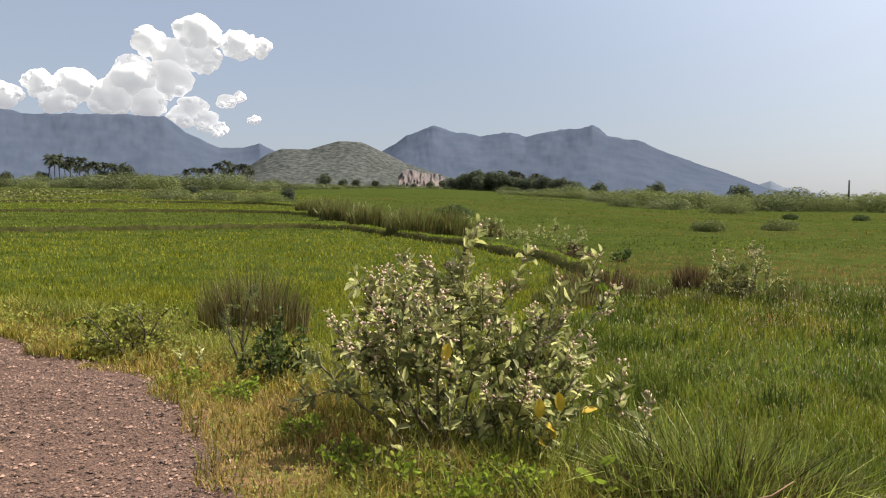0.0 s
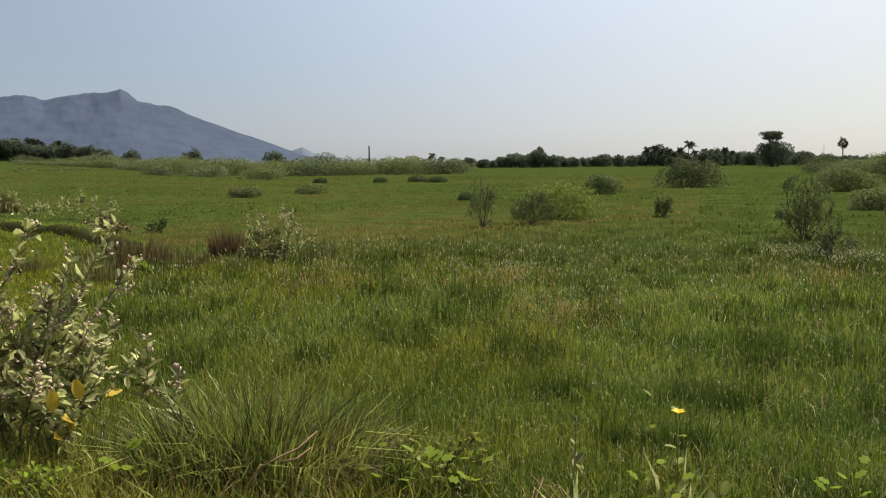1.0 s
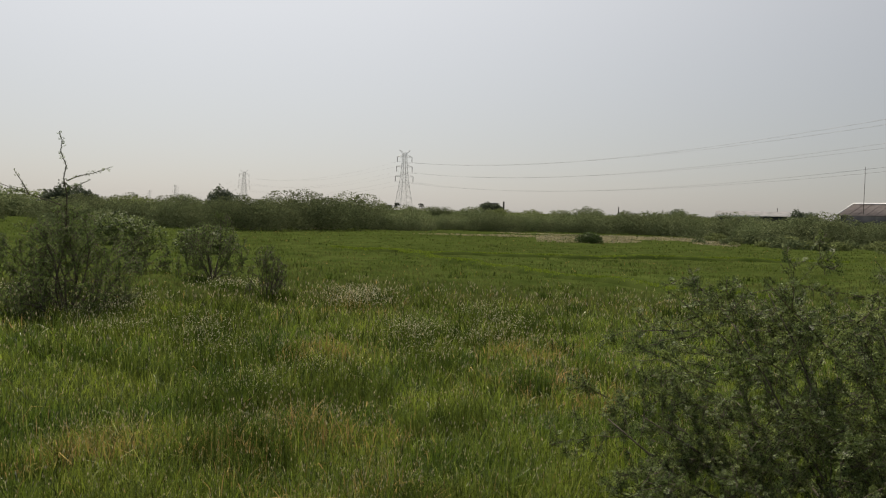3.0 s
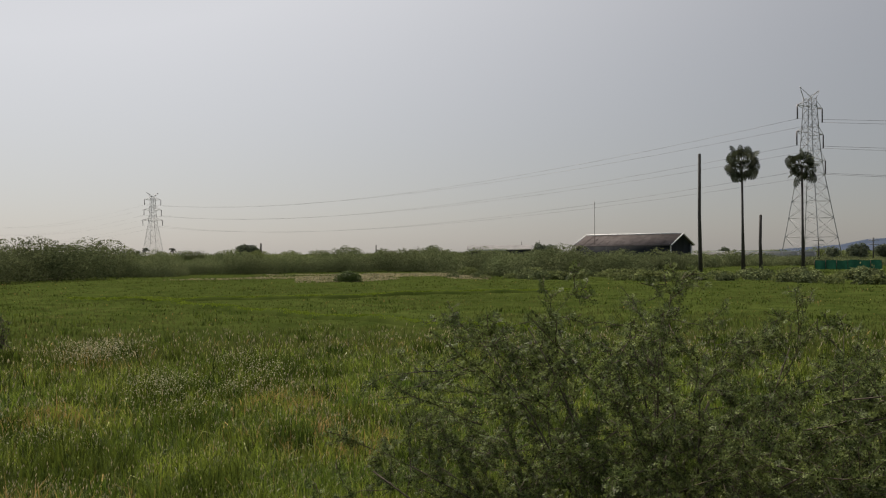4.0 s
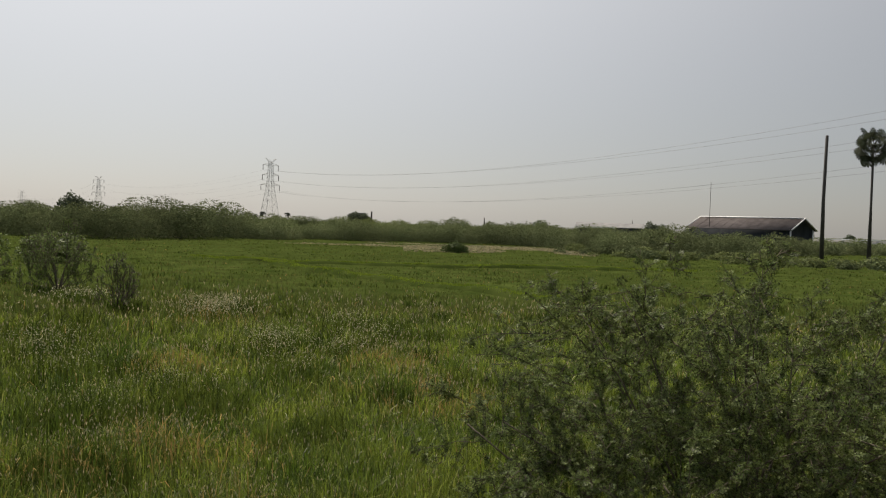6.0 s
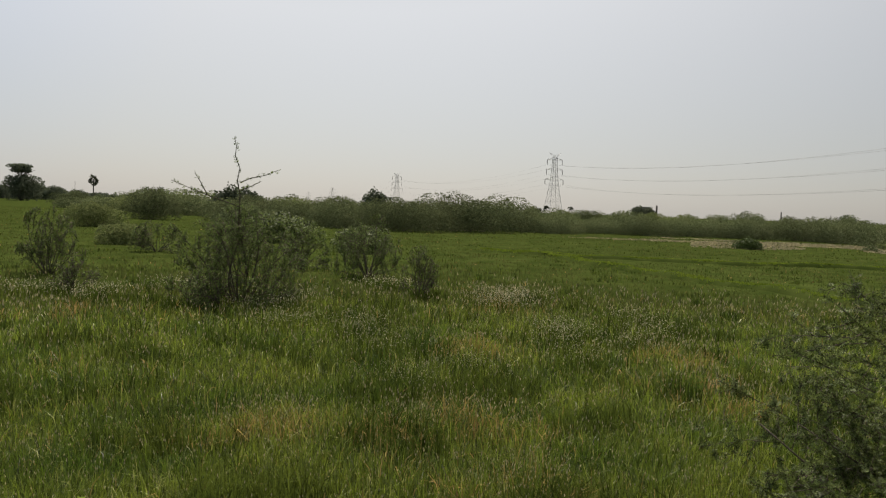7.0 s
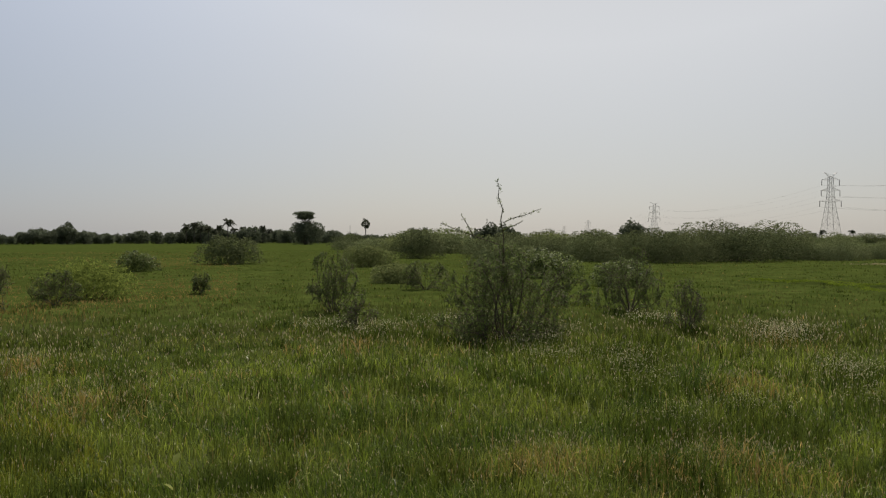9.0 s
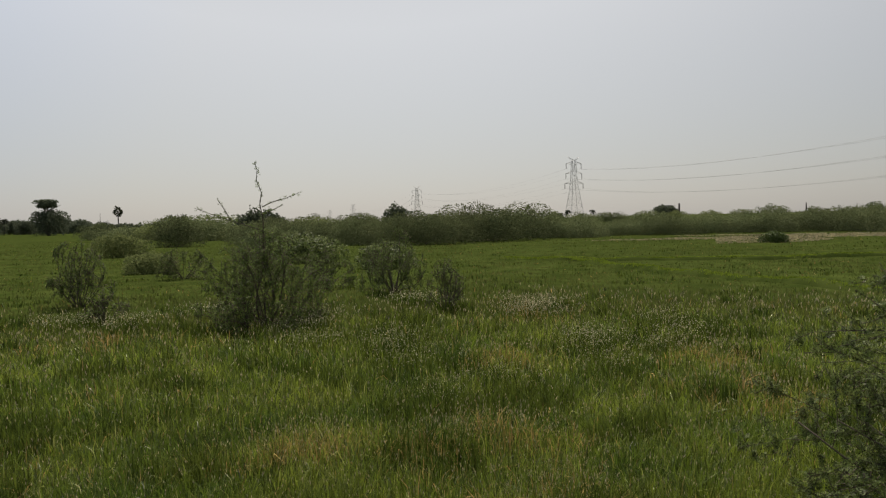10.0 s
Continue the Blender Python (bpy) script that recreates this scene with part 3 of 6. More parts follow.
open_field = (off > 2.3 + rng.normal(0, 0.5, n)) & ~in_paddy
is_dry = open_field & (rng.uniform(0, 1, n) < 0.5 * spot * (tuft > 0.48) + 0.03 * (dryness > 0.85) + 0.008)
rank = open_field & ~is_dry & (patchy(fx, fy, 0.5, 71) + 0.3 * tuft > 0.93)
height[rank] *= 1.45
tawny = open_field & ~is_dry & (reach > 22) & (patchy(fx, fy, 9.0, 141) + 0.2 * rng.uniform(-1, 1, n) > 0.50) & (fx < 1.1 * fy)
rank &= ~tawny
yellowing = open_field & ~is_dry & ~rank & ~tawny & (fx < 0.55 * fy + 2) & (rng.uniform(0, 1, n) < 0.95 * patchy(fx, fy, 1.6, 83))
is_field = open_field & ~is_dry & ~rank & ~yellowing & ~tawny
solo("yellowing_grass", blades("g", fx[yellowing], fy[yellowing], height[yellowing], width[yellowing], lean[yellowing], None, "", 12), M["meadow"], "yellow-green grass mixed into the field by the paddies", "grass", "stuff")
solo("rank_grass", blades("g", fx[rank], fy[rank], height[rank], width[rank] * 1.15, lean[rank], None, "", 4), M["rank"], "taller darker tufts of rank grass in the field", "grass", "stuff")
# sunlit highlights put in as a share of paler-coloured blades
bright = is_field & (reach < 18) & (rng.uniform(0, 1, n) < 0.085)
is_field &= ~bright
solo("pale_blades", blades("g", fx[bright], fy[bright], height[bright] * 1.12, width[bright] * 0.85, lean[bright] * 1.25, None, "", 14), M["tips"], "scattered arching blades coloured pale as highlights in the grass", "grass", "stuff")
distant = is_field & (reach > 17 + rng.uniform(-4, 4, len(fx)))
is_field &= ~distant
solo("field_grass", blades("g", fx[is_field], fy[is_field], height[is_field], width[is_field], lean[is_field], M["field"], "", 1), M["field"], "shin-high green grass covering the field", "grass", "stuff")
solo("tawny_grass", blades("g", fx[tawny], fy[tawny], height[tawny], width[tawny], lean[tawny], None, "", 18), M["tawny"], "dull tawny stretches of grass in the distant field", "grass", "stuff")
solo("distant_grass", blades("g", fx[distant], fy[distant], height[distant], width[distant], lean[distant], M["field"], "", 8), M["field_far"], "even green grass in the distant part of the field", "grass", "stuff")
deep = in_paddy & (reach > 47) & (reach < 74) & (fx < -6)
solo("paddy_grass", blades("g", fx[deep], fy[deep], height[deep], width[deep], lean[deep], None, "", 9), M["paddy_deep"], "deeper green paddy behind the first bund", "grass", "stuff")
in_paddy &= ~deep
solo("paddy_grass", blades("g", fx[in_paddy], fy[in_paddy], height[in_paddy], width[in_paddy], lean[in_paddy], M["paddy"], "", 2), M["paddy"], "even bright green young paddy", "grass", "stuff")
solo("dry_grass", blades("g", fx[is_dry], fy[is_dry], height[is_dry] * 1.1, width[is_dry], lean[is_dry] * 1.4, M["dry"], "", 3), M["dry"], "patches of straw-coloured grass in the field", "grass", "stuff")
# pale seed heads on thin stalks
pick = np.flatnonzero(open_field & (reach < 22) & (rng.uniform(0, 1, n) < 0.06 + 0.2 * spot))
hx, hy = fx[pick], fy[pick]
hz = land(hx, hy) + height[pick] * 1.15
hw = np.maximum(0.005, reach[pick] * 0.0009)
ha = rng.uniform(0, 6.283, len(pick))
zero = np.zeros(len(pick))
solo("seed_heads", scatter([(-1, 0, 0), (0, -0.6, 0.8), (1, 0, 1.6), (0, 0.6, 0.8)], [(0, 1, 2, 3)], np.stack([hx, hy, hz], -1), hw[:, None] * np.stack([np.cos(ha), np.sin(ha), zero + 1.2], -1), hw[:, None] * np.stack([-np.sin(ha), np.cos(ha), zero], -1), hw[:, None] * np.stack([zero, zero, zero + 1.4], -1)), M["seed"], "pale feathery seed heads above the grass", "grass", "stuff")
# white-tufted weeds in loose drifts along an old track
WEEDY = [(15.16, 11.15, 0.7), (14.8, 9.6, 0.6), (13.6, 3.95, 0.6), (10.3, 1.72, 0.55), (13.0, 0.8, 0.6), (11.05, 0.33, 0.5), (18.3, 2.24, 0.8), (12.9, 5.05, 0.6), (11.15, 3.1, 0.5), (17.2, 2.07, 0.7), (13.6, 0.75, 0.5), (12.2, 3.6, 0.5), (14.0, -0.6, 0.6), (12.9, -0.2, 0.5), (16.6, 6.5, 0.8), (14.6, 6.0, 0.7), (18.0, 2.1, 0.6), (14.0, 0.85, 0.5), (16.0, -0.4, 0.6), (9.3, 2.2, 0.4), (19.8, 5.2, 0.7), (17.4, 9.0, 0.9)]
sets, specks = [], []
for sx, sy, sr in WEEDY:
    k = int(620 * sr)
    wx, wy = sx + rng.normal(0, sr * 0.62, k), sy + rng.normal(0, sr * 0.5, k)
    wh = rng.uniform(0.18, 0.36, k)
    far_ = math.hypot(sx, sy)
    sets.append(blades("g", wx, wy, wh, np.full(k, max(0.006, far_ * 0.0007)), np.abs(rng.normal(0.25, 0.15, k)), None, "", int(sx * 91)))
    j = rng.integers(0, k, int(k * 1.1))
    p = np.stack([wx[j], wy[j], land(wx[j], wy[j]) + wh[j] * rng.uniform(0.75, 1.08, len(j))], -1) + rng.normal(0, 0.02, (len(j), 3))
    e = unit(rng.normal(0, 1, (len(j), 3)) + (0, 0, 0.5))
    f = unit(np.cross(e, rng.normal(0, 1, (len(j), 3))))
    z = far_ * 0.00058 * rng.uniform(0.6, 1.4, (len(j), 1))
    specks.append(scatter([(-1, 0, 0), (0, -0.8, 0.2), (1, 0, 0), (0, 0.8, 0.2)], [(0, 1, 2, 3)], p, e * z, f * z, np.cross(e, f) * z))
solo("weed_drift", joined(*sets), M["rank"], "drifts of taller dark weeds along an old track", "weeds", "stuff")
solo("white_flower_drift", joined(*specks), M["white_flower"], "tiny white flower tufts on the drifts of weeds", "flowers", "stuff")
# verge: short, yellowing, mixed with broad-leaved weeds
n = 170000
k = rng.choice(np.flatnonzero((steps[:, 1] > -5) & (np.hypot(*steps.T) < 22)), n)
out_ = rng.uniform(-0.3, 3.6, n)
vx, vy = steps[k, 0] - left[k, 0] * out_ + rng.normal(0, 0.08, n), steps[k, 1] - left[k, 1] * out_ + rng.normal(0, 0.08, n)
reach, off = np.hypot(vx, vy), off_road(vx, vy)
keep = (off > -0.28 + 0.55 * patchy(vx, vy, 0.4, 44)) & (off < 2.4 + rng.normal(0, 0.5, n))
vx, vy, reach, off = vx[keep], vy[keep], reach[keep], off[keep]
n = len(vx)
green = rng.uniform(0, 1, n) < 0.12 + 0.5 * smooth(0.4, 2.2, off) + 0.3 * (patchy(vx, vy, 0.9, 47) - 0.5)
vh = rng.uniform(0.06, 0.16, n) * (0.6 + 0.9 * patchy(vx, vy, 0.4, 51)) * (1 + 0.8 * smooth(0.5, 2.2, off))
vw = np.maximum(0.007, reach * 0.0012) * rng.uniform(0.7, 1.4, n)
vl = np.abs(rng.normal(0.5, 0.3, n))
solo("verge_grass", blades("g", vx[~green], vy[~green], vh[~green], vw[~green], vl[~green], None, "", 6, base=land(vx[~green], vy[~green]) + 0.005), M["verge"], "short yellowing grass along the road's edge", "grass", "stuff")
solo("verge_weeds", blades("g", vx[green], vy[green], vh[green] * 1.25, vw[green] * 1.3, vl[green], None, "", 7, base=land(vx[green], vy[green]) + 0.005), M["weed"], "low green weeds between road and field", "weeds", "stuff")
pick = rng.permutation(n)[:36000]
pick = pick[patchy(vx[pick], vy[pick], 0.5, 61) > 0.44]
la, lt = rng.uniform(0, 6.283, len(pick)), rng.uniform(0.2, 0.9, len(pick))
ls = np.maximum(0.014, reach[pick] * 0.0026) * rng.uniform(0.6, 1.5, len(pick))
zero = np.zeros(len(pick))
ax = np.stack([np.cos(la) * np.cos(lt), np.sin(la) * np.cos(lt), np.sin(lt)], -1)
ay = np.stack([-np.sin(la), np.cos(la), zero], -1)
solo("verge_leaves", scatter([(0, 0, 0), (0.5, -0.42, 0.1), (1.1, -0.2, 0.05), (1.25, 0, -0.05), (1.1, 0.2, 0.05), (0.5, 0.42, 0.1)], [(0, 1, 2, 3), (0, 3, 4, 5)], np.stack([vx[pick], vy[pick], land(vx[pick], vy[pick]) + rng.uniform(0.03, 0.2, len(pick))], -1), ax * ls[:, None], ay * ls[:, None], np.cross(ax, ay) * ls[:, None]), M["weed"], "small broad-leaved weeds in the verge", "weeds", "stuff")
# straw-coloured strips at the foot of the thickets and on the far left rise
sets = []
for a0, a1, d0, d1, count in ((79, 106, 70, 82, 7000), (-33, -11, 100, 205, 18000), (4, 14, 150, 200, 2500), (95, 108, 60, 74, 2500)):
    a, d = np.radians(rng.uniform(a0, a1, count)), rng.uniform(d0, d1, count)
    ex, ey = d * np.sin(a), d * np.cos(a)
    ok = patchy(ex, ey, 6.0, 77) > 0.46
    ex, ey, d = ex[ok], ey[ok], d[ok]
    sets.append(blades("g", ex, ey, rng.uniform(0.05, 0.14, len(ex)) * (1 + 1.6 * (ex < 0)), d * 0.0035, np.abs(rng.normal(0.4, 0.2, len(ex))), None, "", 90))
solo("dull_grass_strip", joined(*sets[1:3]), M["reed_green"], "strips of dull olive-brown grass below the palm grove", "grass", "stuff")
solo("straw_strip", joined(sets[0], sets[3]), M["seed"], "strips of dead straw-coloured grass at the field edges", "grass", "stuff")
# brighter grass on the bunds
sets = []
for s, (px, py, tg, low_) in enumerate(bund_pts):
    d = np.hypot(px, py)
    rep = np.repeat(np.arange(len(px)), 30 if low_ == 1.0 else 110)
    o = rng.normal(0, 0.10 if low_ < 1 else 0.11, len(rep)) + 0.05
    bx = px[rep] - tg[rep, 1] * o + rng.uniform(-0.3, 0.3, len(rep)) * tg[rep, 0]
    by = py[rep] + tg[rep, 0] * o + rng.uniform(-0.3, 0.3, len(rep)) * tg[rep, 1]
    sets.append(blades("g", bx, by, rng.uniform(0.06, 0.16, len(rep)) * (1.0 if low_ == 1.0 else 0.55), np.maximum(0.012, d[rep] * 0.0012), np.abs(rng.normal(0.4, 0.2, len(rep))), None, "", 80 + s, base=land(bx, by) + low_ * 0.36 * np.exp(-(o / 0.3) ** 2) - 0.1))
solo("bund_grass", joined(*sets[:3]), M["lush"], "fresh green grass along the bunds", "grass", "stuff")
solo("bund_grass", joined(*sets[3:]), M["bund_green"], "low yellow-green grass along the bunds", "grass", "stuff")


# ---------------------------------------------------------------- plants
OVAL = ([(0, 0, 0), (0.25, -0.24, 0.10), (0.6, -0.28, 0.11), (0.88, -0.15, 0.03), (1, 0, -0.05), (0.88, 0.15, 0.03), (0.6, 0.28, 0.11), (0.25, 0.24, 0.10), (0.5, 0, 0.0)], [(0, 1, 2, 8), (8, 2, 3, 4), (8, 4, 5, 6), (0, 8, 6, 7)])
BOAT = ([(0, 0, 0), (0.25, -0.17, 0.13), (0.6, -0.20, 0.16), (0.88, -0.10, 0.06), (1, 0, -0.03), (0.88, 0.10, 0.06), (0.6, 0.20, 0.16), (0.25, 0.17, 0.13), (0.5, 0, 0.0)], [(0, 1, 2, 8), (8, 2, 3, 4), (8, 4, 5, 6), (0, 8, 6, 7)])
THIN = ([(0, 0, 0), (0.5, -0.17, 0.04), (1, 0, 0), (0.5, 0.17, 0.04)], [(0, 1, 2, 3)])
DIAMOND = ([(0, 0, 0), (0.5, -0.3, 0.05), (1, 0, 0), (0.5, 0.3, 0.05)], [(0, 1, 2, 3)])
CLUMP = ([(0, 0, 0), (0.4, -0.38, 0.1), (0.95, -0.12, 0), (0.8, 0.3, -0.1), (0.2, 0.35, 0.12)], [(0, 1, 2, 3, 4)])


def feather(pairs, wide=0.26, fat=0.10):
    """A compound leaf: pairs of narrow leaflets along a stalk."""
    v, f = [], []
    for k in range(pairs):
        x = 0.12 + 0.88 * k / max(1, pairs - 1)
        w = wide * math.sin(math.pi * (0.18 + 0.72 * k / max(1, pairs - 1)))
        for s in (-1, 1):
            b = len(v)
            v += [(x, 0, 0), (x + fat * 0.8, s * w * 0.45, 0.02), (x + fat * 0.5, s * w, -0.03), (x - fat * 0.5, s * w * 0.5, 0.02)]
            f.append((b, b + 1, b + 2, b + 3) if s > 0 else (b + 3, b + 2, b + 1, b))
    return v, f


def wander(r, p, d, length, segs, bend, droop):
    pts = [np.array(p, float)]
    d = np.array(d, float)
    for _ in range(segs):
        d = unit(d + r.normal(0, bend, 3) + np.array((0, 0, droop)))
        pts.append(pts[-1] + d * length / segs)
    return np.array(pts), d


def skeleton(seed, stems, levels, kids, ratio=0.55, tilt=(0.15, 0.9), bend=0.18, droop=(-0.02, -0.05, -0.08, -0.08), thick=0.025, spread=0.9, segs=6, first=0.25):
    """A branching frame about one unit high: a list of (points, radii, level)."""
    r = np.random.default_rng(seed)
    lines = []

    def branch(p, d, length, rad, level):
        pts, _ = wander(r, p, d, length, max(2, segs - level), bend, droop[min(level, len(droop) - 1)])
        lines.append((pts, np.linspace(rad, rad * 0.35, len(pts)), level))
        if level + 1 >= levels:
            return
        for k in range(kids[min(level, len(kids) - 1)]):
            t = r.uniform(first, 1.0)
            q = t * (len(pts) - 1)
            i = min(int(q), len(pts) - 2)
            at_ = pts[i] + (q - i) * (pts[i + 1] - pts[i])
            along = unit(pts[i + 1] - pts[i])
            out = unit(along * 0.7 + unit(r.normal(0, 1, 3)) * spread)
            branch(at_, out, length * ratio * r.uniform(0.6, 1.2) * (1.15 - 0.5 * t), rad * (1 - 0.6 * t) * 0.6, level + 1)

    for k in range(stems):
        a, b = 2.39996 * k + r.uniform(-0.3, 0.3), tilt[0] + (tilt[1] - tilt[0]) * math.sqrt((k + r.uniform(0.2, 0.8)) / stems)
        branch((0.03 * math.cos(a), 0.03 * math.sin(a), -0.02), (math.cos(a) * math.sin(b), math.sin(a) * math.sin(b), math.cos(b)), r.uniform(0.75, 1.1), thick * r.uniform(0.7, 1.2), 0)
    return lines


def fitted(lines, radius, height, dome=0.0):
    """Scale a frame to a plant's radius and height."""
    allp = np.concatenate([l[0] for l in lines])
    sx = radius / np.percentile(np.hypot(allp[:, 0], allp[:, 1]), 97)
    sz = height / np.percentile(allp[:, 2], 99.5)
    k = np.array((sx, sx, sz))
    out = [(p * k, rad * (sx + sz) / 2, lv) for p, rad, lv in lines]
    if dome:
        # stray tips are drawn in, so that the outline is a rounded mound
        pull = [np.maximum(1.0, np.sqrt((p[:, 0] ** 2 + p[:, 1] ** 2) / radius ** 2 + (p[:, 2] / height) ** 2) / dome) ** 0.9 for p, _, _ in out]
        out = [(p / q[:, None], rad, lv) for (p, rad, lv), q in zip(out, pull)]
    return out


def leaves_on(r, lines, from_level, gap, size, template, up=0.3, jitter=0.02, skip=0.0, fromt=0.0, clump=1):
    """Leaves set along the branches of a level and beyond, singly or in tufts."""
    pos, way = [], []
    for pts, _, lv in lines:
        if lv < from_level:
            continue
        seg = np.linalg.norm(np.diff(pts, axis=0), axis=1)
        total = seg.sum()
        k = max(1, int(total / gap))
        s = np.sort(r.uniform(fromt, 1, k)) * total
        cum = np.r_[0, np.cumsum(seg)]
        pos.append(np.stack([np.interp(s, cum, pts[:, c]) for c in range(3)], -1))
        i = np.clip(np.searchsorted(cum, s) - 1, 0, len(seg) - 1)
        way.append(unit(np.diff(pts, axis=0))[i])
    pos, way = np.concatenate(pos), np.concatenate(way)
    keep = (r.uniform(0, 1, len(pos)) > skip) & (pos[:, 2] > 0.02)
    pos, way = np.repeat(pos[keep], clump, 0), np.repeat(way[keep], clump, 0)
    n = len(pos)
    d = unit(way * 0.5 + unit(r.normal(0, 1, (n, 3))) * 0.9 + np.array((0, 0, up)))
    nrm = unit(np.cross(d, unit(r.normal(0, 1, (n, 3)))) + np.array((0, 0, 0.4)))
    side = unit(np.cross(nrm, d))
    nrm = np.cross(d, side)
    s = size * r.uniform(0.65, 1.25, n)[:, None]
    return scatter(*template, pos + r.normal(0, jitter, (n, 3)), d * s, side * s, nrm * s)


def wood(lines, sides=5, thin=0.0012):
    return joined(*[tube(p, np.maximum(rad, thin), max(3, sides - lv)) for p, rad, lv in lines])


def mound(r, radius, height, count, size, lobes=9, leaf=THIN, base=0.0, squat=0.5, under=0.2):
    """Foliage in rounded, overlapping billows with feathery sprays: the leaves, and stems that carry the billows."""
    k = np.arange(lobes)
    a, rho = 2.39996 * k + r.uniform(0, 6.283), radius * 0.74 * np.sqrt((k + 0.25) / lobes)
    wide = radius * r.uniform(0.30, 0.48, lobes)
    top = height * (1.03 - 0.40 * (rho / radius) ** 1.5) * r.uniform(0.80, 1.03, lobes)
    deep = np.minimum(top * 0.9, height * squat * r.uniform(0.75, 1.15, lobes))
    mid = np.stack([rho * np.cos(a), rho * np.sin(a), base + top - deep], -1)
    axes = np.stack([wide, wide, deep], -1)
    pick = r.choice(lobes, count, p=wide ** 2 / (wide ** 2).sum())
    u = unit(r.normal(0, 1, (count, 3)))
    u[:, 2] = np.where(r.uniform(0, 1, count) < under, -np.abs(u[:, 2]), np.abs(u[:, 2]))
    inner = r.uniform(0.2, 1.0, (count, 1)) ** 0.3 * 1.03
    pos = mid[pick] + u * axes[pick] * inner
    # sprays that arch out of the surface
    m = max(8, count // 22)
    sp, su = r.choice(lobes, m), unit(r.normal(0, 1, (m, 3)) + (0, 0, 0.7))
    su[:, 2] = np.abs(su[:, 2])
    out = unit(su + r.normal(0, 0.35, (m, 3)) + (0, 0, 0.15)) * radius * r.uniform(0.04, 0.11, (m, 1))
    j = r.integers(0, m, count // 3)
    q = r.uniform(0, 1, (len(j), 1))
    spray = mid[sp[j]] + su[j] * axes[sp[j]] * 0.95 + out[j] * q - np.array((0, 0, 0.5)) * q ** 2 * np.linalg.norm(out[j], axis=1, keepdims=True)
    pos = np.concatenate([pos + r.normal(0, size * 0.3, pos.shape), spray + r.normal(0, size * 0.15, spray.shape)])
    u = np.concatenate([u, su[j]])
    keep = pos[:, 2] > 0.03 * height
    pos, u = pos[keep], u[keep]
    n = len(pos)
    nrm = unit(unit(u * (1, 1, 1.2)) + r.normal(0, 0.5, (n, 3)))
    d = unit(np.cross(nrm, r.normal(0, 1, (n, 3))) + u * 0.25 - (0, 0, 0.1))
    side = unit(np.cross(nrm, d))
    z = size * r.uniform(0.6, 1.3, (n, 1))
    stems = [tube([(0, 0, -0.1), m_ * (0.45, 0.45, 0.5) + r.normal(0, 0.04 * radius, 3), m_ + (0, 0, 0.2 * d_)], [0.013 * radius, 0.009 * radius, 0.004 * radius], 5) for m_, d_ in zip(mid, deep)]
    return scatter(*leaf, pos, d * z, side * z, np.cross(d, side) * z), joined(*stems)


def ground_at(x, y, sink=0.02):
    return (x, y, float(land(x, y)) - sink)


def shrub(name, label, place, radius, height, seed, leaf, mat, stems=6, levels=3, kids=(6, 5), gap=0.04, size=0.06, tilt=(0.1, 0.9), from_level=1, category="bush", group="", thick=0.02, thin=0.0015, up=0.3, skip=0.0, droop=(-0.02, -0.05, -0.08, -0.08), spread=0.9, ratio=0.55, bend=0.18, dome=0.97, clump=1):
    r = np.random.default_rng(seed + 500)
    ob = thing(name, label, category, group, place)
    lines = fitted(skeleton(seed, stems, levels, kids, tilt=tilt, thick=thick, droop=droop, spread=spread, ratio=ratio, bend=bend), radius, height, dome)
    main = [l for l in lines if l[2] == 0]
    for l in main:
        part("stem", tube(l[0], np.maximum(l[1], thin * 1.5), 6), M["bark"], ob)
    if len(lines) > len(main):
        part("branchwork", wood([l for l in lines if l[2] > 0], 4, thin), M["bark"], ob, kind="stuff")
    if leaf:
        part("foliage", leaves_on(r, lines, from_level, gap, size, leaf, up=up, skip=skip, jitter=size * 0.3, clump=clump), mat, ob, kind="stuff")
    return ob


# the large thorn bush beside the road: arching boughs, feathery leaves
shrub("thorn_bush", "spreading dark green thorn bush with feathery leaves on arching branches", ground_at(5.35, -2.25), 1.78, 1.72, 17, feather(4, 0.5, 0.2), M["thorn_leaf"], stems=26, levels=4, kids=(11, 7, 4), gap=0.04, size=0.032, tilt=(0.05, 1.25), from_level=1, thick=0.0065, droop=(-0.015, -0.02, -0.03, -0.03), thin=0.002, group="thorn bushes", up=0.15, spread=0.8, ratio=0.42, bend=0.11, skip=0.05, dome=1.25, clump=3)

shrub("thorn_bush", "low dense thorn bush beside the larger one", ground_at(5.9, -4.1), 1.15, 1.25, 19, feather(4, 0.5, 0.2), M["thorn_leaf"], stems=16, levels=4, kids=(8, 6, 3), gap=0.042, size=0.036, tilt=(0.05, 1.3), from_level=1, thick=0.0065, droop=(-0.015, -0.02, -0.03, -0.03), thin=0.002, group="thorn bushes", up=0.15, spread=0.8, ratio=0.42, bend=0.11, skip=0.0, dome=1.1, clump=3)
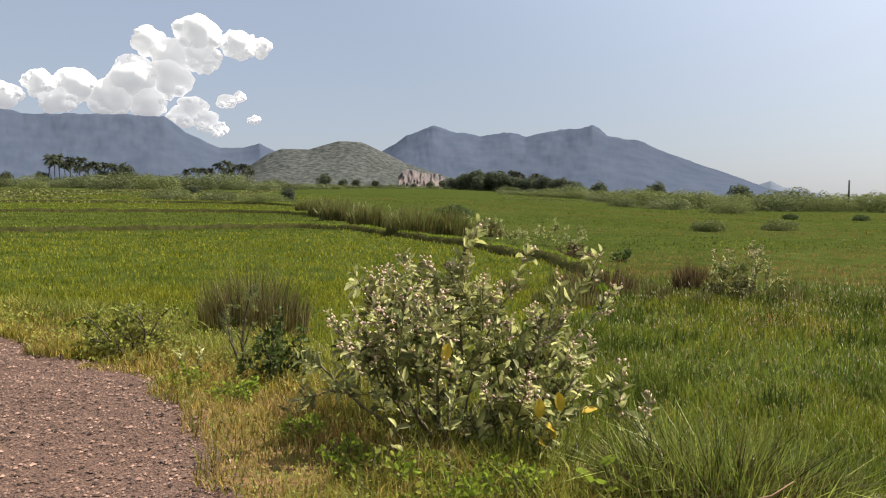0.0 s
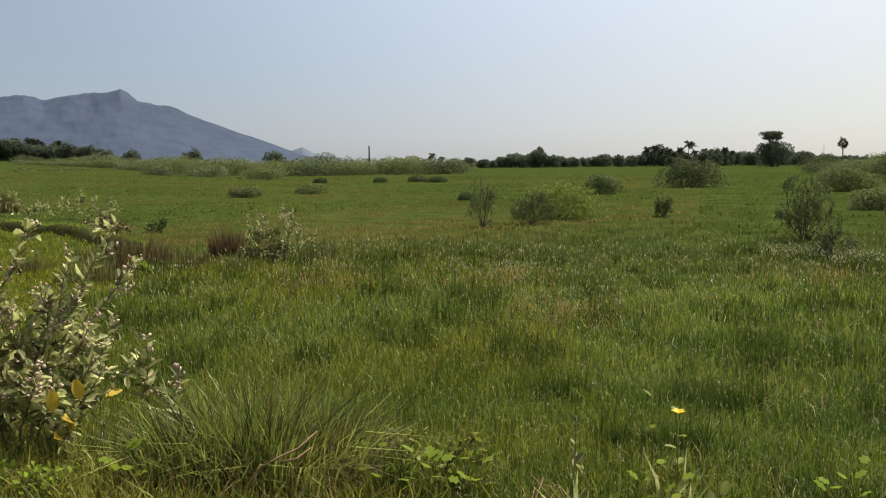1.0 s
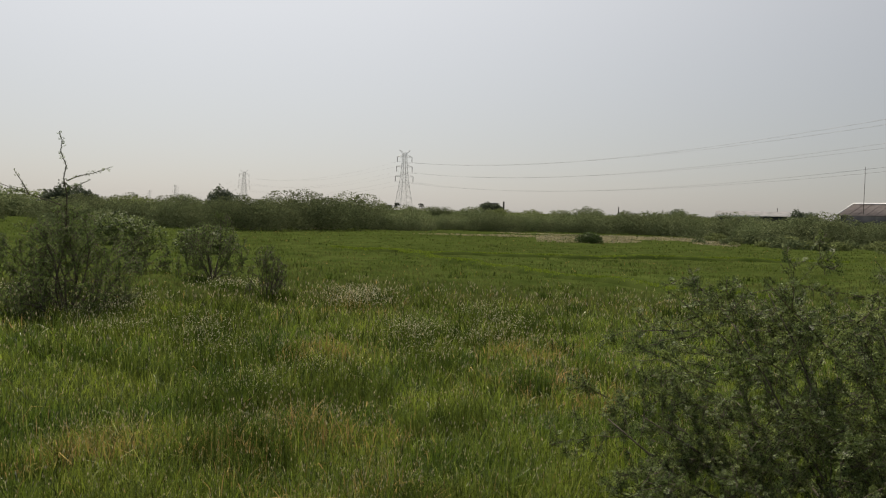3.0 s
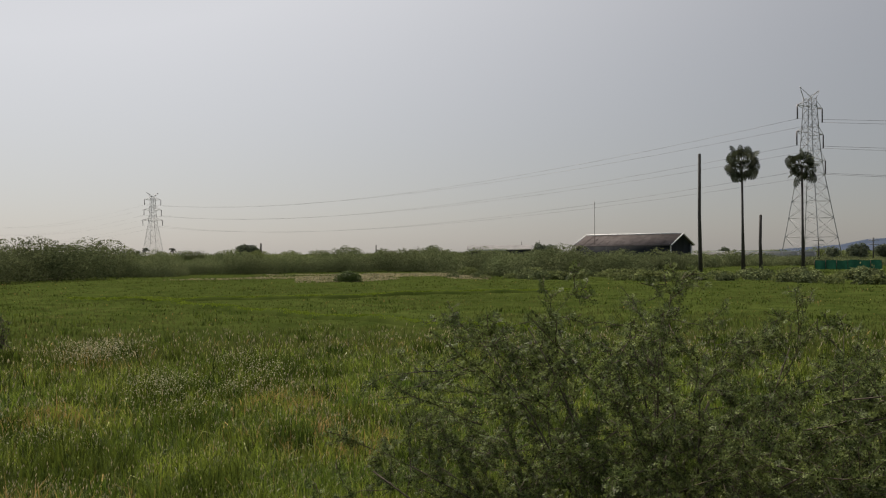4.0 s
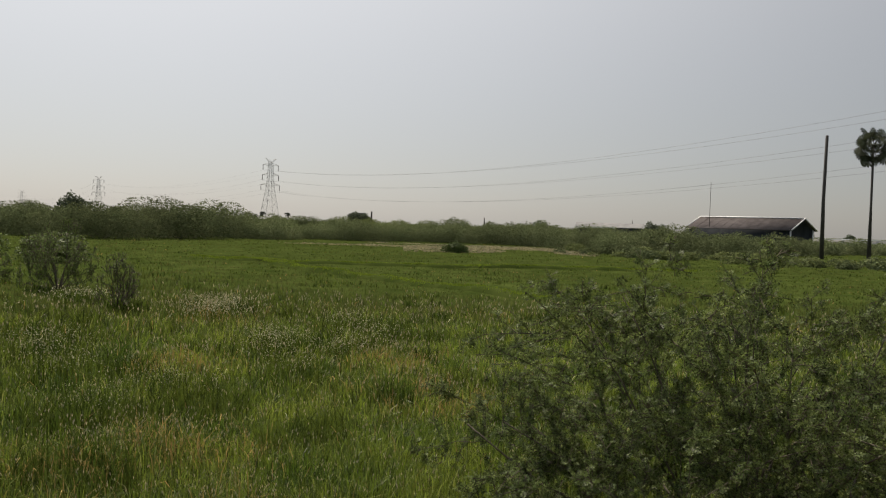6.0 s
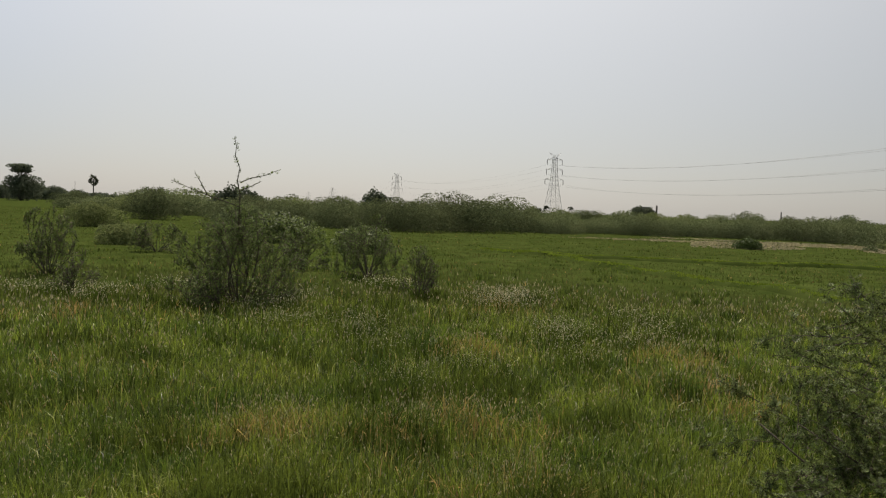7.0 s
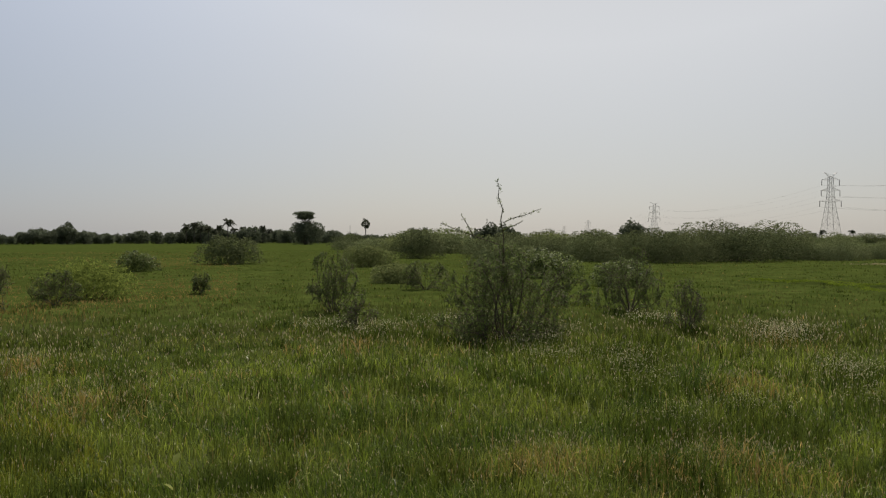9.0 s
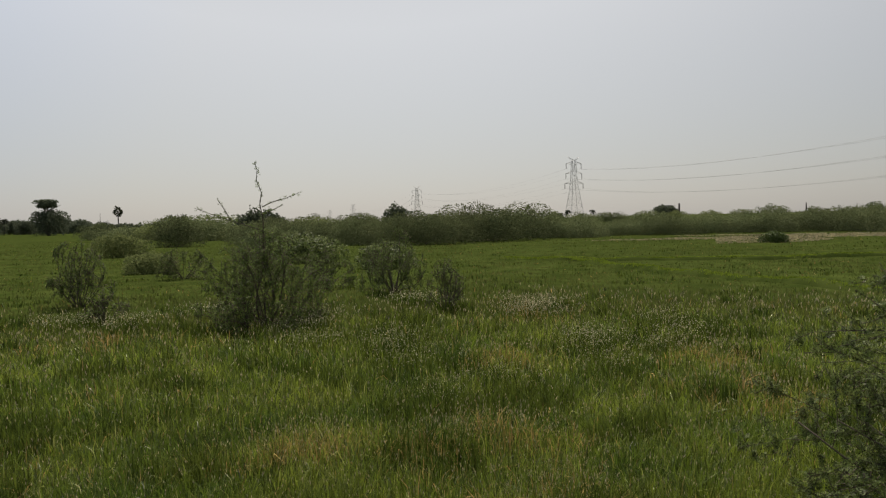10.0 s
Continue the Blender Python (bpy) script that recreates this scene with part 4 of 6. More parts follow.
# long shoots arching out of its top
r = np.random.default_rng(77)
bush = bpy.data.objects["thorn_bush"]
shoots = []
for k in range(26):
    a = 2.39996 * k
    p = np.array((math.cos(a) * 1.0, math.sin(a) * 1.0, r.uniform(0.95, 1.35)))
    line, _ = wander(r, p, (math.cos(a) * 0.8, math.sin(a) * 0.8, r.uniform(0.1, 0.5)), r.uniform(0.45, 0.75), 7, 0.12, -0.03)
    part("shoot", tube(line, np.linspace(0.0042, 0.0016, len(line)), 5), M["bark"], bush)
    shoots.append((line, None, 3))
    for _ in range(3):
        q = line[r.integers(2, 6)]
        twig, _ = wander(r, q, unit(np.array((math.cos(a), math.sin(a), 0.3)) + r.normal(0, 0.6, 3)), r.uniform(0.12, 0.25), 3, 0.15, 0.0)
        part("shoot", tube(twig, np.linspace(0.003, 0.0015, len(twig)), 4), M["bark"], bush)
        shoots.append((twig, None, 3))
part("shoot_foliage", leaves_on(r, shoots, 3, 0.026, 0.036, feather(4, 0.5, 0.2), jitter=0.008, clump=3), M["thorn_leaf"], bush, kind="stuff")


# milkweed shrubs: splayed stems, paired grey-green leaves, mauve flower heads
def milkweed(label, place, radius, height, seed, stems, size, flowers=True, yellow=0, kids=(5, 2), every=0.38, spin=0.0):
    r = np.random.default_rng(seed)
    ob = thing("milkweed_shrub", label, "shrub", "milkweed shrubs", place)
    lines = fitted(skeleton(seed, stems, 3, kids, ratio=0.5, tilt=(0.1, 1.25), bend=0.10, droop=(0.03, 0.07, 0.08), thick=0.012, spread=0.8), radius, height)
    turned = np.array(((math.cos(spin), -math.sin(spin), 0), (math.sin(spin), math.cos(spin), 0), (0, 0, 1)))
    lines = [(p @ turned.T, rad, lv) for p, rad, lv in lines]
    for l in [l for l in lines if l[2] == 0]:
        part("stem", tube(l[0], np.maximum(l[1], 0.004), 6), M["calo_stem"], ob)
    part("stemwork", wood([l for l in lines if l[2] > 0], 6, 0.003), M["calo_stem"], ob, kind="stuff")
    pos, d, s = [], [], []
    tips = []
    for pts, _, lv in lines:
        seg = np.r_[0, np.cumsum(np.linalg.norm(np.diff(pts, axis=0), axis=1))]
        start = 0.35 if lv == 0 else 0.08
        for k, q in enumerate(np.arange(start * seg[-1], seg[-1], size * every)):
            p = np.array([np.interp(q, seg, pts[:, c]) for c in range(3)])
            along = unit(pts[-1] - pts[0])
            o = unit(np.cross(along, r.normal(0, 1, 3)))
            for sgn in (-1, 1):
                if r.uniform() < 0.82:
                    pos.append(p)
                    d.append(unit(o * sgn * 0.8 + along * 0.7 + r.normal(0, 0.18, 3)))
                    s.append(size * r.uniform(0.6, 1.15) * (1.1 - 0.45 * q / seg[-1]))
        tips.append((pts[-1], unit(pts[-1] - pts[-2]), lv))
    pos, d, s = np.array(pos), np.array(d), np.array(s)[:, None]
    keep = pos[:, 2] > height * (0.16 + 0.2 * r.uniform(0, 1, len(pos)))
    pos, d, s = pos[keep], d[keep], s[keep]
    nrm = unit(np.cross(d, unit(r.normal(0, 1, d.shape))) * 0.7 + np.array((0.25, -0.25, 0.8)))
    side = unit(np.cross(nrm, d))
    nrm = np.cross(d, side)
    part("foliage", scatter(*BOAT, pos, d * s, side * s, nrm * s), M["calo_leaf"], ob, "broad grey-green leaves", kind="stuff")
    if yellow:
        low = np.flatnonzero((pos[:, 1] < 0.1) & (pos[:, 0] > -0.1) & (pos[:, 2] > 0.3 * height) & (pos[:, 2] < 0.65 * height))
        for i in r.choice(low, min(yellow, len(low)), replace=False):
            one = scatter(*OVAL, pos[i : i + 1] + (0.02, -0.06, 0), d[i : i + 1] * size * 1.15, side[i : i + 1] * size * 1.15, nrm[i : i + 1] * size)
            part("yellow_leaf", one, M["yellow_leaf"], ob, "yellowed leaf about to fall")
    if flowers:
        for p, w, lv in tips:
            if p[2] < 0.5 * height or r.uniform() < 0.3:
                continue
            k = r.integers(9, 18)
            c = p + w * r.uniform(-0.10, 0.05, (k, 1)) * size / 0.1 + r.normal(0, 0.016, (k, 3)) * size / 0.1
            e = unit(r.normal(0, 1, (k, 3)) + (0, 0, 0.6))
            f = unit(np.cross(e, r.normal(0, 1, (k, 3))))
            g = np.cross(e, f)
            z = 0.014 * r.uniform(0.6, 1.3, (k, 1)) * size / 0.1
            part("flower_head", scatter(octa, octf, c, e * z, f * z, g * z), M["blossom"], ob, "mauve and white waxy blossoms", kind="stuff")
    return ob


milkweed("tall grey-green milkweed shrub in mauve flower with yellowing leaves", ground_at(0.04, 6.15), 1.12, 1.54, 23, 22, 0.112, True, 3, (5, 2), spin=radians(150))
milkweed("leafy milkweed shoots with yellowing lower leaves", ground_at(0.48, 5.8), 0.54, 1.1, 24, 12, 0.12, True, 7, (4, 1))
milkweed("small milkweed shoot with pale leaves beside the sedge", ground_at(1.32, 5.75), 0.24, 0.82, 31, 4, 0.13, True, 0, (2, 0), 0.5)
milkweed("milkweed seedling in the short grass", ground_at(-1.15, 6.45), 0.13, 0.34, 33, 2, 0.09, False, 0, (2, 0))
milkweed("milkweed seedling in the short grass", ground_at(-2.35, 7.75), 0.14, 0.30, 35, 2, 0.09, False, 0, (2, 0))
milkweed("pale milkweed shrub in the open field", ground_at(6.35, 17.3), 0.75, 1.15, 37, 8, 0.10, True, 0, (3, 1))
for k, (x, y, h) in enumerate([(3.2, 37.5, 1.1), (4.4, 36.5, 1.2), (5.4, 34.5, 1.0), (2.2, 40.0, 1.2), (-3.0, 52.0, 1.3), (-5.5, 57.0, 1.4), (-9.0, 64.0, 1.5), (1.0, 46.0, 1.2)]):
    milkweed("pale milkweed shrub along the overgrown bund", ground_at(x, y), 0.8, h, 60 + k, 5, 0.16, False, 0, (3, 1))


# reed and sedge clumps
def reeds(label, place, rx_, ry_, height, seed, count, mat, width=0.012, lean=0.22, name="reed_clump", dead=0.0, category="grass clump"):
    r = np.random.default_rng(seed)
    ob = thing(name, label, category, "", place)
    a, q = r.uniform(0, 6.283, count), np.sqrt(r.uniform(0, 1, count))
    x, y = rx_ * q * np.cos(a), ry_ * q * np.sin(a)
    h = height * r.uniform(0.55, 1.05, count) * (1.05 - 0.4 * q)
    ln = np.abs(r.normal(lean * 0.7, 0.12 + 0.2 * (lean > 0.3), count)) + 0.1 * q * lean / 0.22
    over = unit(np.stack([np.cos(a) + r.normal(0, 0.6 + lean, count), np.sin(a) + r.normal(0, 0.6 + lean, count), 0 * a], -1))
    base = land(place[0] + x, place[1] + y) - place[2] - 0.03
    w = width * r.uniform(0.6, 1.4, count)
    old = r.uniform(0, 1, count) < dead
    part("foliage", blades("g", x[~old], y[~old], h[~old], w[~old], ln[~old], None, "", seed + 1, base=base[~old], twist=over[~old]), mat, ob, kind="stuff")
    if old.any():
        part("withered_foliage", blades("g", x[old], y[old], h[old] * 0.8, w[old], ln[old] * 1.3, None, "", seed + 2, base=base[old], twist=over[old]), M["reed"], ob, "withered reddish brown blades", kind="stuff")
    return ob


reeds("tall clump of dark green sedge with withered brown blades", ground_at(1.75, 5.05), 0.74, 0.46, 0.92, 71, 3000, M["sedge"], 0.011, 0.44, "sedge_clump", 0.4)
reeds("smaller tuft of sedge beside the large clump", ground_at(0.75, 5.55), 0.45, 0.4, 0.5, 72, 900, M["sedge"], 0.010, 0.5, "sedge_clump", 0.2)
reeds("dense clump of reddish brown reeds", ground_at(-2.75, 12.2), 0.78, 0.6, 1.35, 73, 1700, M["reed_green"], 0.015, 0.11, dead=0.72)
reeds("brown reeds standing in the wet field", ground_at(3.4, 17.7), 0.8, 0.5, 0.9, 74, 620, M["reed"], 0.017, 0.12)
r = np.random.default_rng(760)
for x, y, rx_, h in [(2.5, 17.0, 0.3, 0.55), (4.4, 17.2, 0.35, 0.7), (4.2, 18.6, 0.4, 0.5), (2.8, 19.4, 0.4, 0.6), (5.1, 16.4, 0.25, 0.4), (6.2, 20.3, 0.35, 0.55), (1.6, 18.2, 0.35, 0.6), (7.0, 17.0, 0.4, 0.5), (0.6, 16.2, 0.3, 0.55), (7.7, 18.6, 0.3, 0.45)]:
    reeds("ragged tuft of brown and green reeds in the wet field", ground_at(x, y), rx_, rx_ * 0.8, h * 1.1, int(r.integers(1000, 9000)), 190, M["reed_green"], 0.016, 0.16, dead=float(r.uniform(0.3, 0.8)))
shrub("dark_bush", "dull brown-green bush among the reeds", ground_at(6.0, 17.6), 0.62, 0.72, 57, CLUMP, M["reed_green"], 12, 3, (7, 5), 0.045, 0.055, (0.2, 1.3))
reeds("small tuft of brown reeds", ground_at(5.6, 18.9), 0.4, 0.35, 0.85, 75, 420, M["reed"], 0.02, 0.14)
reeds("tuft of brown reeds behind the milkweed", ground_at(-0.6, 14.0), 0.7, 0.5, 0.75, 77, 500, M["reed"], 0.018, 0.14)
reeds("tuft of green and brown reeds", ground_at(2.4, 16.0), 0.7, 0.5, 0.6, 78, 420, M["reed_green"], 0.02, 0.14, dead=0.4)
for k, (x, y, rx_, h) in enumerate([(-1.6, 44.0, 1.6, 1.6), (0.2, 44.5, 1.3, 1.5), (2.3, 44.5, 1.0, 1.0), (-4.6, 52.0, 1.6, 1.5), (-7.4, 60.0, 1.7, 1.6), (-9.2, 66.0, 1.7, 1.6), (-11.5, 74.0, 1.8, 1.5)]):
    reeds("rank greenish brown reeds along the bund", ground_at(x, y), rx_ * 0.85, 0.8, h * 1.25, 90 + k, 900, M["reed_green"], 0.045, 0.2, dead=0.2 + 0.3 * (k == 2))

# small shrubs beside the road
shrub("leafy_shrub", "small dark green leafy shrub by the road", ground_at(-1.55, 7.75), 0.38, 0.80, 41, OVAL, M["dark_leaf"], 6, 3, (6, 4), 0.02, 0.05, (0.1, 0.7))
shrub("feathery_shoot", "arching feathery green shoot", ground_at(-2.0, 8.3), 0.32, 1.05, 42, feather(6, 0.3), M["light_leaf"], 2, 2, (6, 3), 0.03, 0.09, (0.2, 0.6))
shrub("low_bush", "low green bush at the gravel's edge", ground_at(-3.3, 8.85), 0.8, 0.66, 43, OVAL, M["weed"], 12, 3, (7, 5), 0.032, 0.05, (0.3, 1.2))
shrub("low_bush", "low straggling weed at the road's edge", ground_at(-0.25, 4.95), 0.45, 0.30, 44, OVAL, M["weed"], 8, 3, (5, 3), 0.03, 0.045, (0.4, 1.3))
shrub("low_bush", "bright yellow-green weed beside the sedge", ground_at(2.75, 4.55), 0.38, 0.42, 45, OVAL, M["weed"], 7, 3, (5, 3), 0.03, 0.05, (0.2, 1.1))
shrub("low_bush", "low leafy weed at the field's edge", ground_at(3.5, 3.05), 0.30, 0.34, 46, OVAL, M["weed"], 6, 2, (5,), 0.03, 0.09, (0.3, 1.1))
shrub("low_bush", "low leafy weed at the field's edge", ground_at(4.5, 2.35), 0.30, 0.30, 47, OVAL, M["weed"], 6, 2, (5,), 0.03, 0.09, (0.3, 1.1))
for k, (x, y, rad, h) in enumerate([(-0.15, 4.85, 0.36, 0.34), (-0.6, 5.25, 0.26, 0.30), (0.12, 4.7, 0.3, 0.30), (-1.0, 5.95, 0.25, 0.28), (-1.75, 7.0, 0.28, 0.26), (-2.3, 7.4, 0.25, 0.25), (0.45, 4.95, 0.35, 0.34)]):
    shrub("low_bush", "low bright green leafy weed at the gravel's edge", ground_at(x, y), rad, h * 0.85, 140 + k, OVAL, M["lush"], 9, 3, (5, 4), 0.03, 0.042, (0.2, 1.2), group="verge weeds")
shrub("dark_bush", "small dark bush in the wet field", ground_at(4.5, 28.2), 0.85, 0.62, 48, CLUMP, M["reed"], 9, 3, (6, 4), 0.05, 0.09, (0.2, 1.2))
shrub("dark_bush", "small dark green bush in the wet field", ground_at(6.0, 28.0), 0.5, 0.5, 49, CLUMP, M["dark_leaf"], 7, 3, (6, 4), 0.05, 0.09, (0.2, 1.2))

# a lone yellow flower and tall weeds at the field's edge
fl = thing("yellow_flower", "tall weed with one open yellow flower", "flower", place=ground_at(3.9, 3.62))
part("stalk", tube([(0, 0, 0), (0.01, 0.01, 0.25), (0.0, 0.0, 0.50)], [0.005, 0.004, 0.003], 5), M["weed"], fl)
for k in range(5):
    a = 6.283 * k / 5
    w = np.array([[math.cos(a) * 0.8, math.sin(a) * 0.8, 0.45]])
    sd = np.array([[-math.sin(a), math.cos(a), 0]])
    part("petal", scatter(*OVAL, np.array([[0, 0, 0.5]]), w * 0.055, sd * 0.06, np.cross(w, sd) * 0.05), M["yellow_petal"], fl)
for k, (h, a) in enumerate([(0.18, 0.4), (0.28, 2.6), (0.36, 4.5), (0.62, 1.2)]):
    w = np.array([[math.cos(a) * 0.9, math.sin(a) * 0.9, 0.3]])
    sd = np.array([[-math.sin(a), math.cos(a), 0]])
    part("leaf", scatter(*OVAL, np.array([[0, 0, min(h, 0.5)]]), w * 0.09, sd * 0.08, np.cross(w, sd) * 0.08), M["weed"], fl)
milkweed("thin pale-leaved weed standing in the grass", ground_at(3.25, 3.85), 0.08, 0.55, 52, 1, 0.085, False, 0, (1, 0), 0.8)
tw = thing("fallen_branch", "bare reddish dead branch lying on the sedge", "branch", place=(1.9, 4.3, float(land(1.9, 4.3)) + 0.02))
part("limb", tube([(-0.42, -0.1, 0.40), (-0.3, -0.09, 0.44), (-0.2, -0.08, 0.46), (-0.08, -0.06, 0.53)], [0.005, 0.006, 0.005, 0.003], 6), M["dead_wood"], tw)
part("limb", tube([(-0.3, -0.09, 0.41), (-0.2, -0.06, 0.40), (-0.1, -0.02, 0.43)], [0.006, 0.005, 0.003], 5), M["dead_wood"], tw)
part("limb", tube([(-0.42, -0.1, 0.40), (-0.46, 0.1, 0.2), (-0.46, 0.2, -0.02)], [0.005, 0.004, 0.004], 6), M["dead_wood"], tw)

# broad-leaved weeds, loose pale blades and dead twigs at the foot of the bank
LOBED = ([(0, 0, 0), (0.25, -0.42, 0.05), (0.42, -0.24, 0.02), (0.68, -0.40, 0.0), (0.72, -0.16, 0.02), (1.0, 0, -0.08), (0.72, 0.16, 0.02), (0.68, 0.40, 0.0), (0.42, 0.24, 0.02), (0.25, 0.42, 0.05)], [(0, 1, 2, 8, 9), (2, 3, 4, 6, 7, 8), (4, 5, 6)])
for k, (x, y, count, size) in enumerate([(3.55, 3.4, 6, 0.07), (4.42, 2.85, 7, 0.075), (0.9, 4.85, 9, 0.085), (2.55, 4.35, 10, 0.09), (2.8, 4.2, 8, 0.08), (2.35, 4.6, 8, 0.08)]):
    r = np.random.default_rng(900 + k)
    ob = thing("broadleaf_weed", "bright green weed with lobed leaves in the grass", "weed", "broad-leaved weeds", ground_at(x, y))
    for j in range(count):
        a, q = 2.39996 * j, r.uniform(0.03, 0.16)
        top = np.array((math.cos(a) * q, math.sin(a) * q, r.uniform(0.16, 0.34)))
        leaf = part("leaf", scatter(*LOBED, top[None], np.array([[math.cos(a), math.sin(a), r.uniform(0.1, 0.9)]]) * size, np.array([[-math.sin(a), math.cos(a), r.uniform(-0.5, 0.5)]]) * size, np.array([[0, 0, 1.0]]) * size), M["lush"], ob)
        part("leaf_stalk", tube([(0, 0, 0), top * (0.6, 0.6, 0.55), top], [0.003, 0.0025, 0.002], 4), M["weed"], leaf)
for x, y, label in ((3.66, 3.42, "few long pale grass blades standing out"), (3.05, 3.55, "single long pale grass blades at the bank")):
    reeds(label, ground_at(x, y), 0.12, 0.12, 0.55, int(x * 100), 9, M["calo_leaf"], 0.03, 0.4, "blade_tuft")
dt = thing("dead_twigs", "heap of thin bare dead twigs on the ground", "twigs", place=ground_at(2.85, 3.7, -0.02))
r = np.random.default_rng(66)
for k in range(16):
    a, p = r.uniform(0, 3.14), r.normal(0, 0.12, 2)
    ln = r.uniform(0.15, 0.4)
    e = np.array((math.cos(a), math.sin(a))) * ln / 2
    part("twig", tube([(p[0] - e[0], p[1] - e[1], 0.02), (p[0] + r.normal(0, 0.02), p[1] + r.normal(0, 0.02), r.uniform(0.06, 0.2)), (p[0] + e[0], p[1] + e[1], r.uniform(0.1, 0.32))], [0.004, 0.0035, 0.002], 4), M["dead_wood"], dt)
bd = thing("budding_weed", "thin tall weed stalk with closed green buds", "weed", place=ground_at(3.86, 3.8))
part("stalk", tube([(0, 0, 0), (0.01, 0, 0.4), (-0.01, 0.01, 0.72)], [0.005, 0.004, 0.002], 5), M["weed"], bd)
for h, a in ((0.72, 0.3), (0.56, 2.2), (0.36, 4.0)):
    w = np.array([[math.cos(a) * 0.7, math.sin(a) * 0.7, 0.6]])
    sd = np.array([[-math.sin(a), math.cos(a), 0]])
    part("leaf", scatter(*OVAL, np.array([[0, 0, h]]), w * 0.08, sd * 0.08, np.cross(w, sd) * 0.07), M["weed"], bd)

# thorn saplings out in the field
F5, F4 = feather(5, 0.42, 0.16), feather(4, 0.5, 0.22)
aca = shrub("thorn_sapling", "young thorn tree with a bare zigzag leader above its crown", ground_at(15.35, 7.0), 1.45, 1.95, 101, F4, M["sapling_leaf"], 20, 4, (8, 5, 3), 0.055, 0.042, (0.0, 1.5), 1, "tree", "thorn saplings", 0.014, 0.004, skip=0.05, droop=(-0.01, -0.01, -0.02, -0.02), clump=2, spread=0.75)
r = np.random.default_rng(7)
lead = [(0, 0, 1.4), (0.02, 0, 2.1), (-0.06, 0.02, 2.4), (0.03, 0.02, 2.62), (-0.09, 0.06, 2.85), (-0.05, 0.06, 3.05), (-0.1, 0.08, 3.2)]
part("leader", tube(lead, [0.016, 0.012, 0.01, 0.009, 0.008, 0.006, 0.004], 5), M["bark"], aca)
arms = [[(0.0, 0, 2.35), (0.12, -0.18, 2.45), (0.2, -0.38, 2.5), (0.3, -0.65, 2.62)], [(0.0, 0, 2.2), (0.1, -0.2, 2.3), (0.05, -0.4, 2.38)], [(0, 0, 1.9), (-0.3, 0.5, 2.1), (-0.4, 0.75, 2.2), (-0.55, 1.1, 2.35)], [(-0.3, 0.5, 2.1), (-0.4, 0.6, 2.35), (-0.42, 0.7, 2.5)]]
for line in arms:
    part("arm", tube(line, np.linspace(0.01, 0.004, len(line)), 5), M["bark"], aca)
part("leader_foliage", leaves_on(r, [(np.array(l), None, 3) for l in arms + [lead[1:]]], 3, 0.022, 0.05, F5, jitter=0.015), M["sapling_leaf"], aca, kind="stuff")
for x, y, rad, h, seed, leafy, label in [
    (15.4, 23.2, 0.55, 1.75, 103, 0.75, "twiggy half-bare thorn sapling"),
    (17.3, 23.0, 0.75, 1.15, 104, 0.3, "low dark thorn sapling"),
    (23.6, 23.2, 0.38, 0.85, 105, 0.5, "little thin thorn sapling"),
    (19.3, 13.95, 0.8, 1.75, 106, 0.35, "open grey-green thorn sapling"),
    (15.7, 10.7, 0.55, 0.75, 107, 0.85, "bare low thorn twigs"),
    (23.0, 6.7, 1.0, 1.85, 108, 0.15, "bushy green thorn sapling"),
    (18.1, 4.1, 0.45, 1.15, 109, 0.7, "small twiggy thorn sapling"),
    (24.5, 9.2, 0.8, 1.3, 110, 0.3, "grey-green thorn sapling"),
    (29.0, 16.6, 0.95, 1.2, 111, 0.4, "low thorn sapling"),
    (27.0, 12.5, 0.9, 1.3, 112, 0.3, "low green thorn sapling"),
]:
    shrub("thorn_sapling", label + " in the grass", ground_at(x, y), rad * 1.15, h * 1.05, seed, F4, M["sapling_leaf"], 12, 4, (6, 5, 3) if leafy < 0.6 else (5, 3, 2), 0.06, 0.045, (0.05, 1.35 - 0.8 * leafy), 1, "bush", "thorn saplings", 0.011, 0.005, droop=(0.0, 0.02, 0.0, 0.0), skip=0.1 + leafy * 0.65, spread=0.75 - 0.25 * leafy, clump=2)
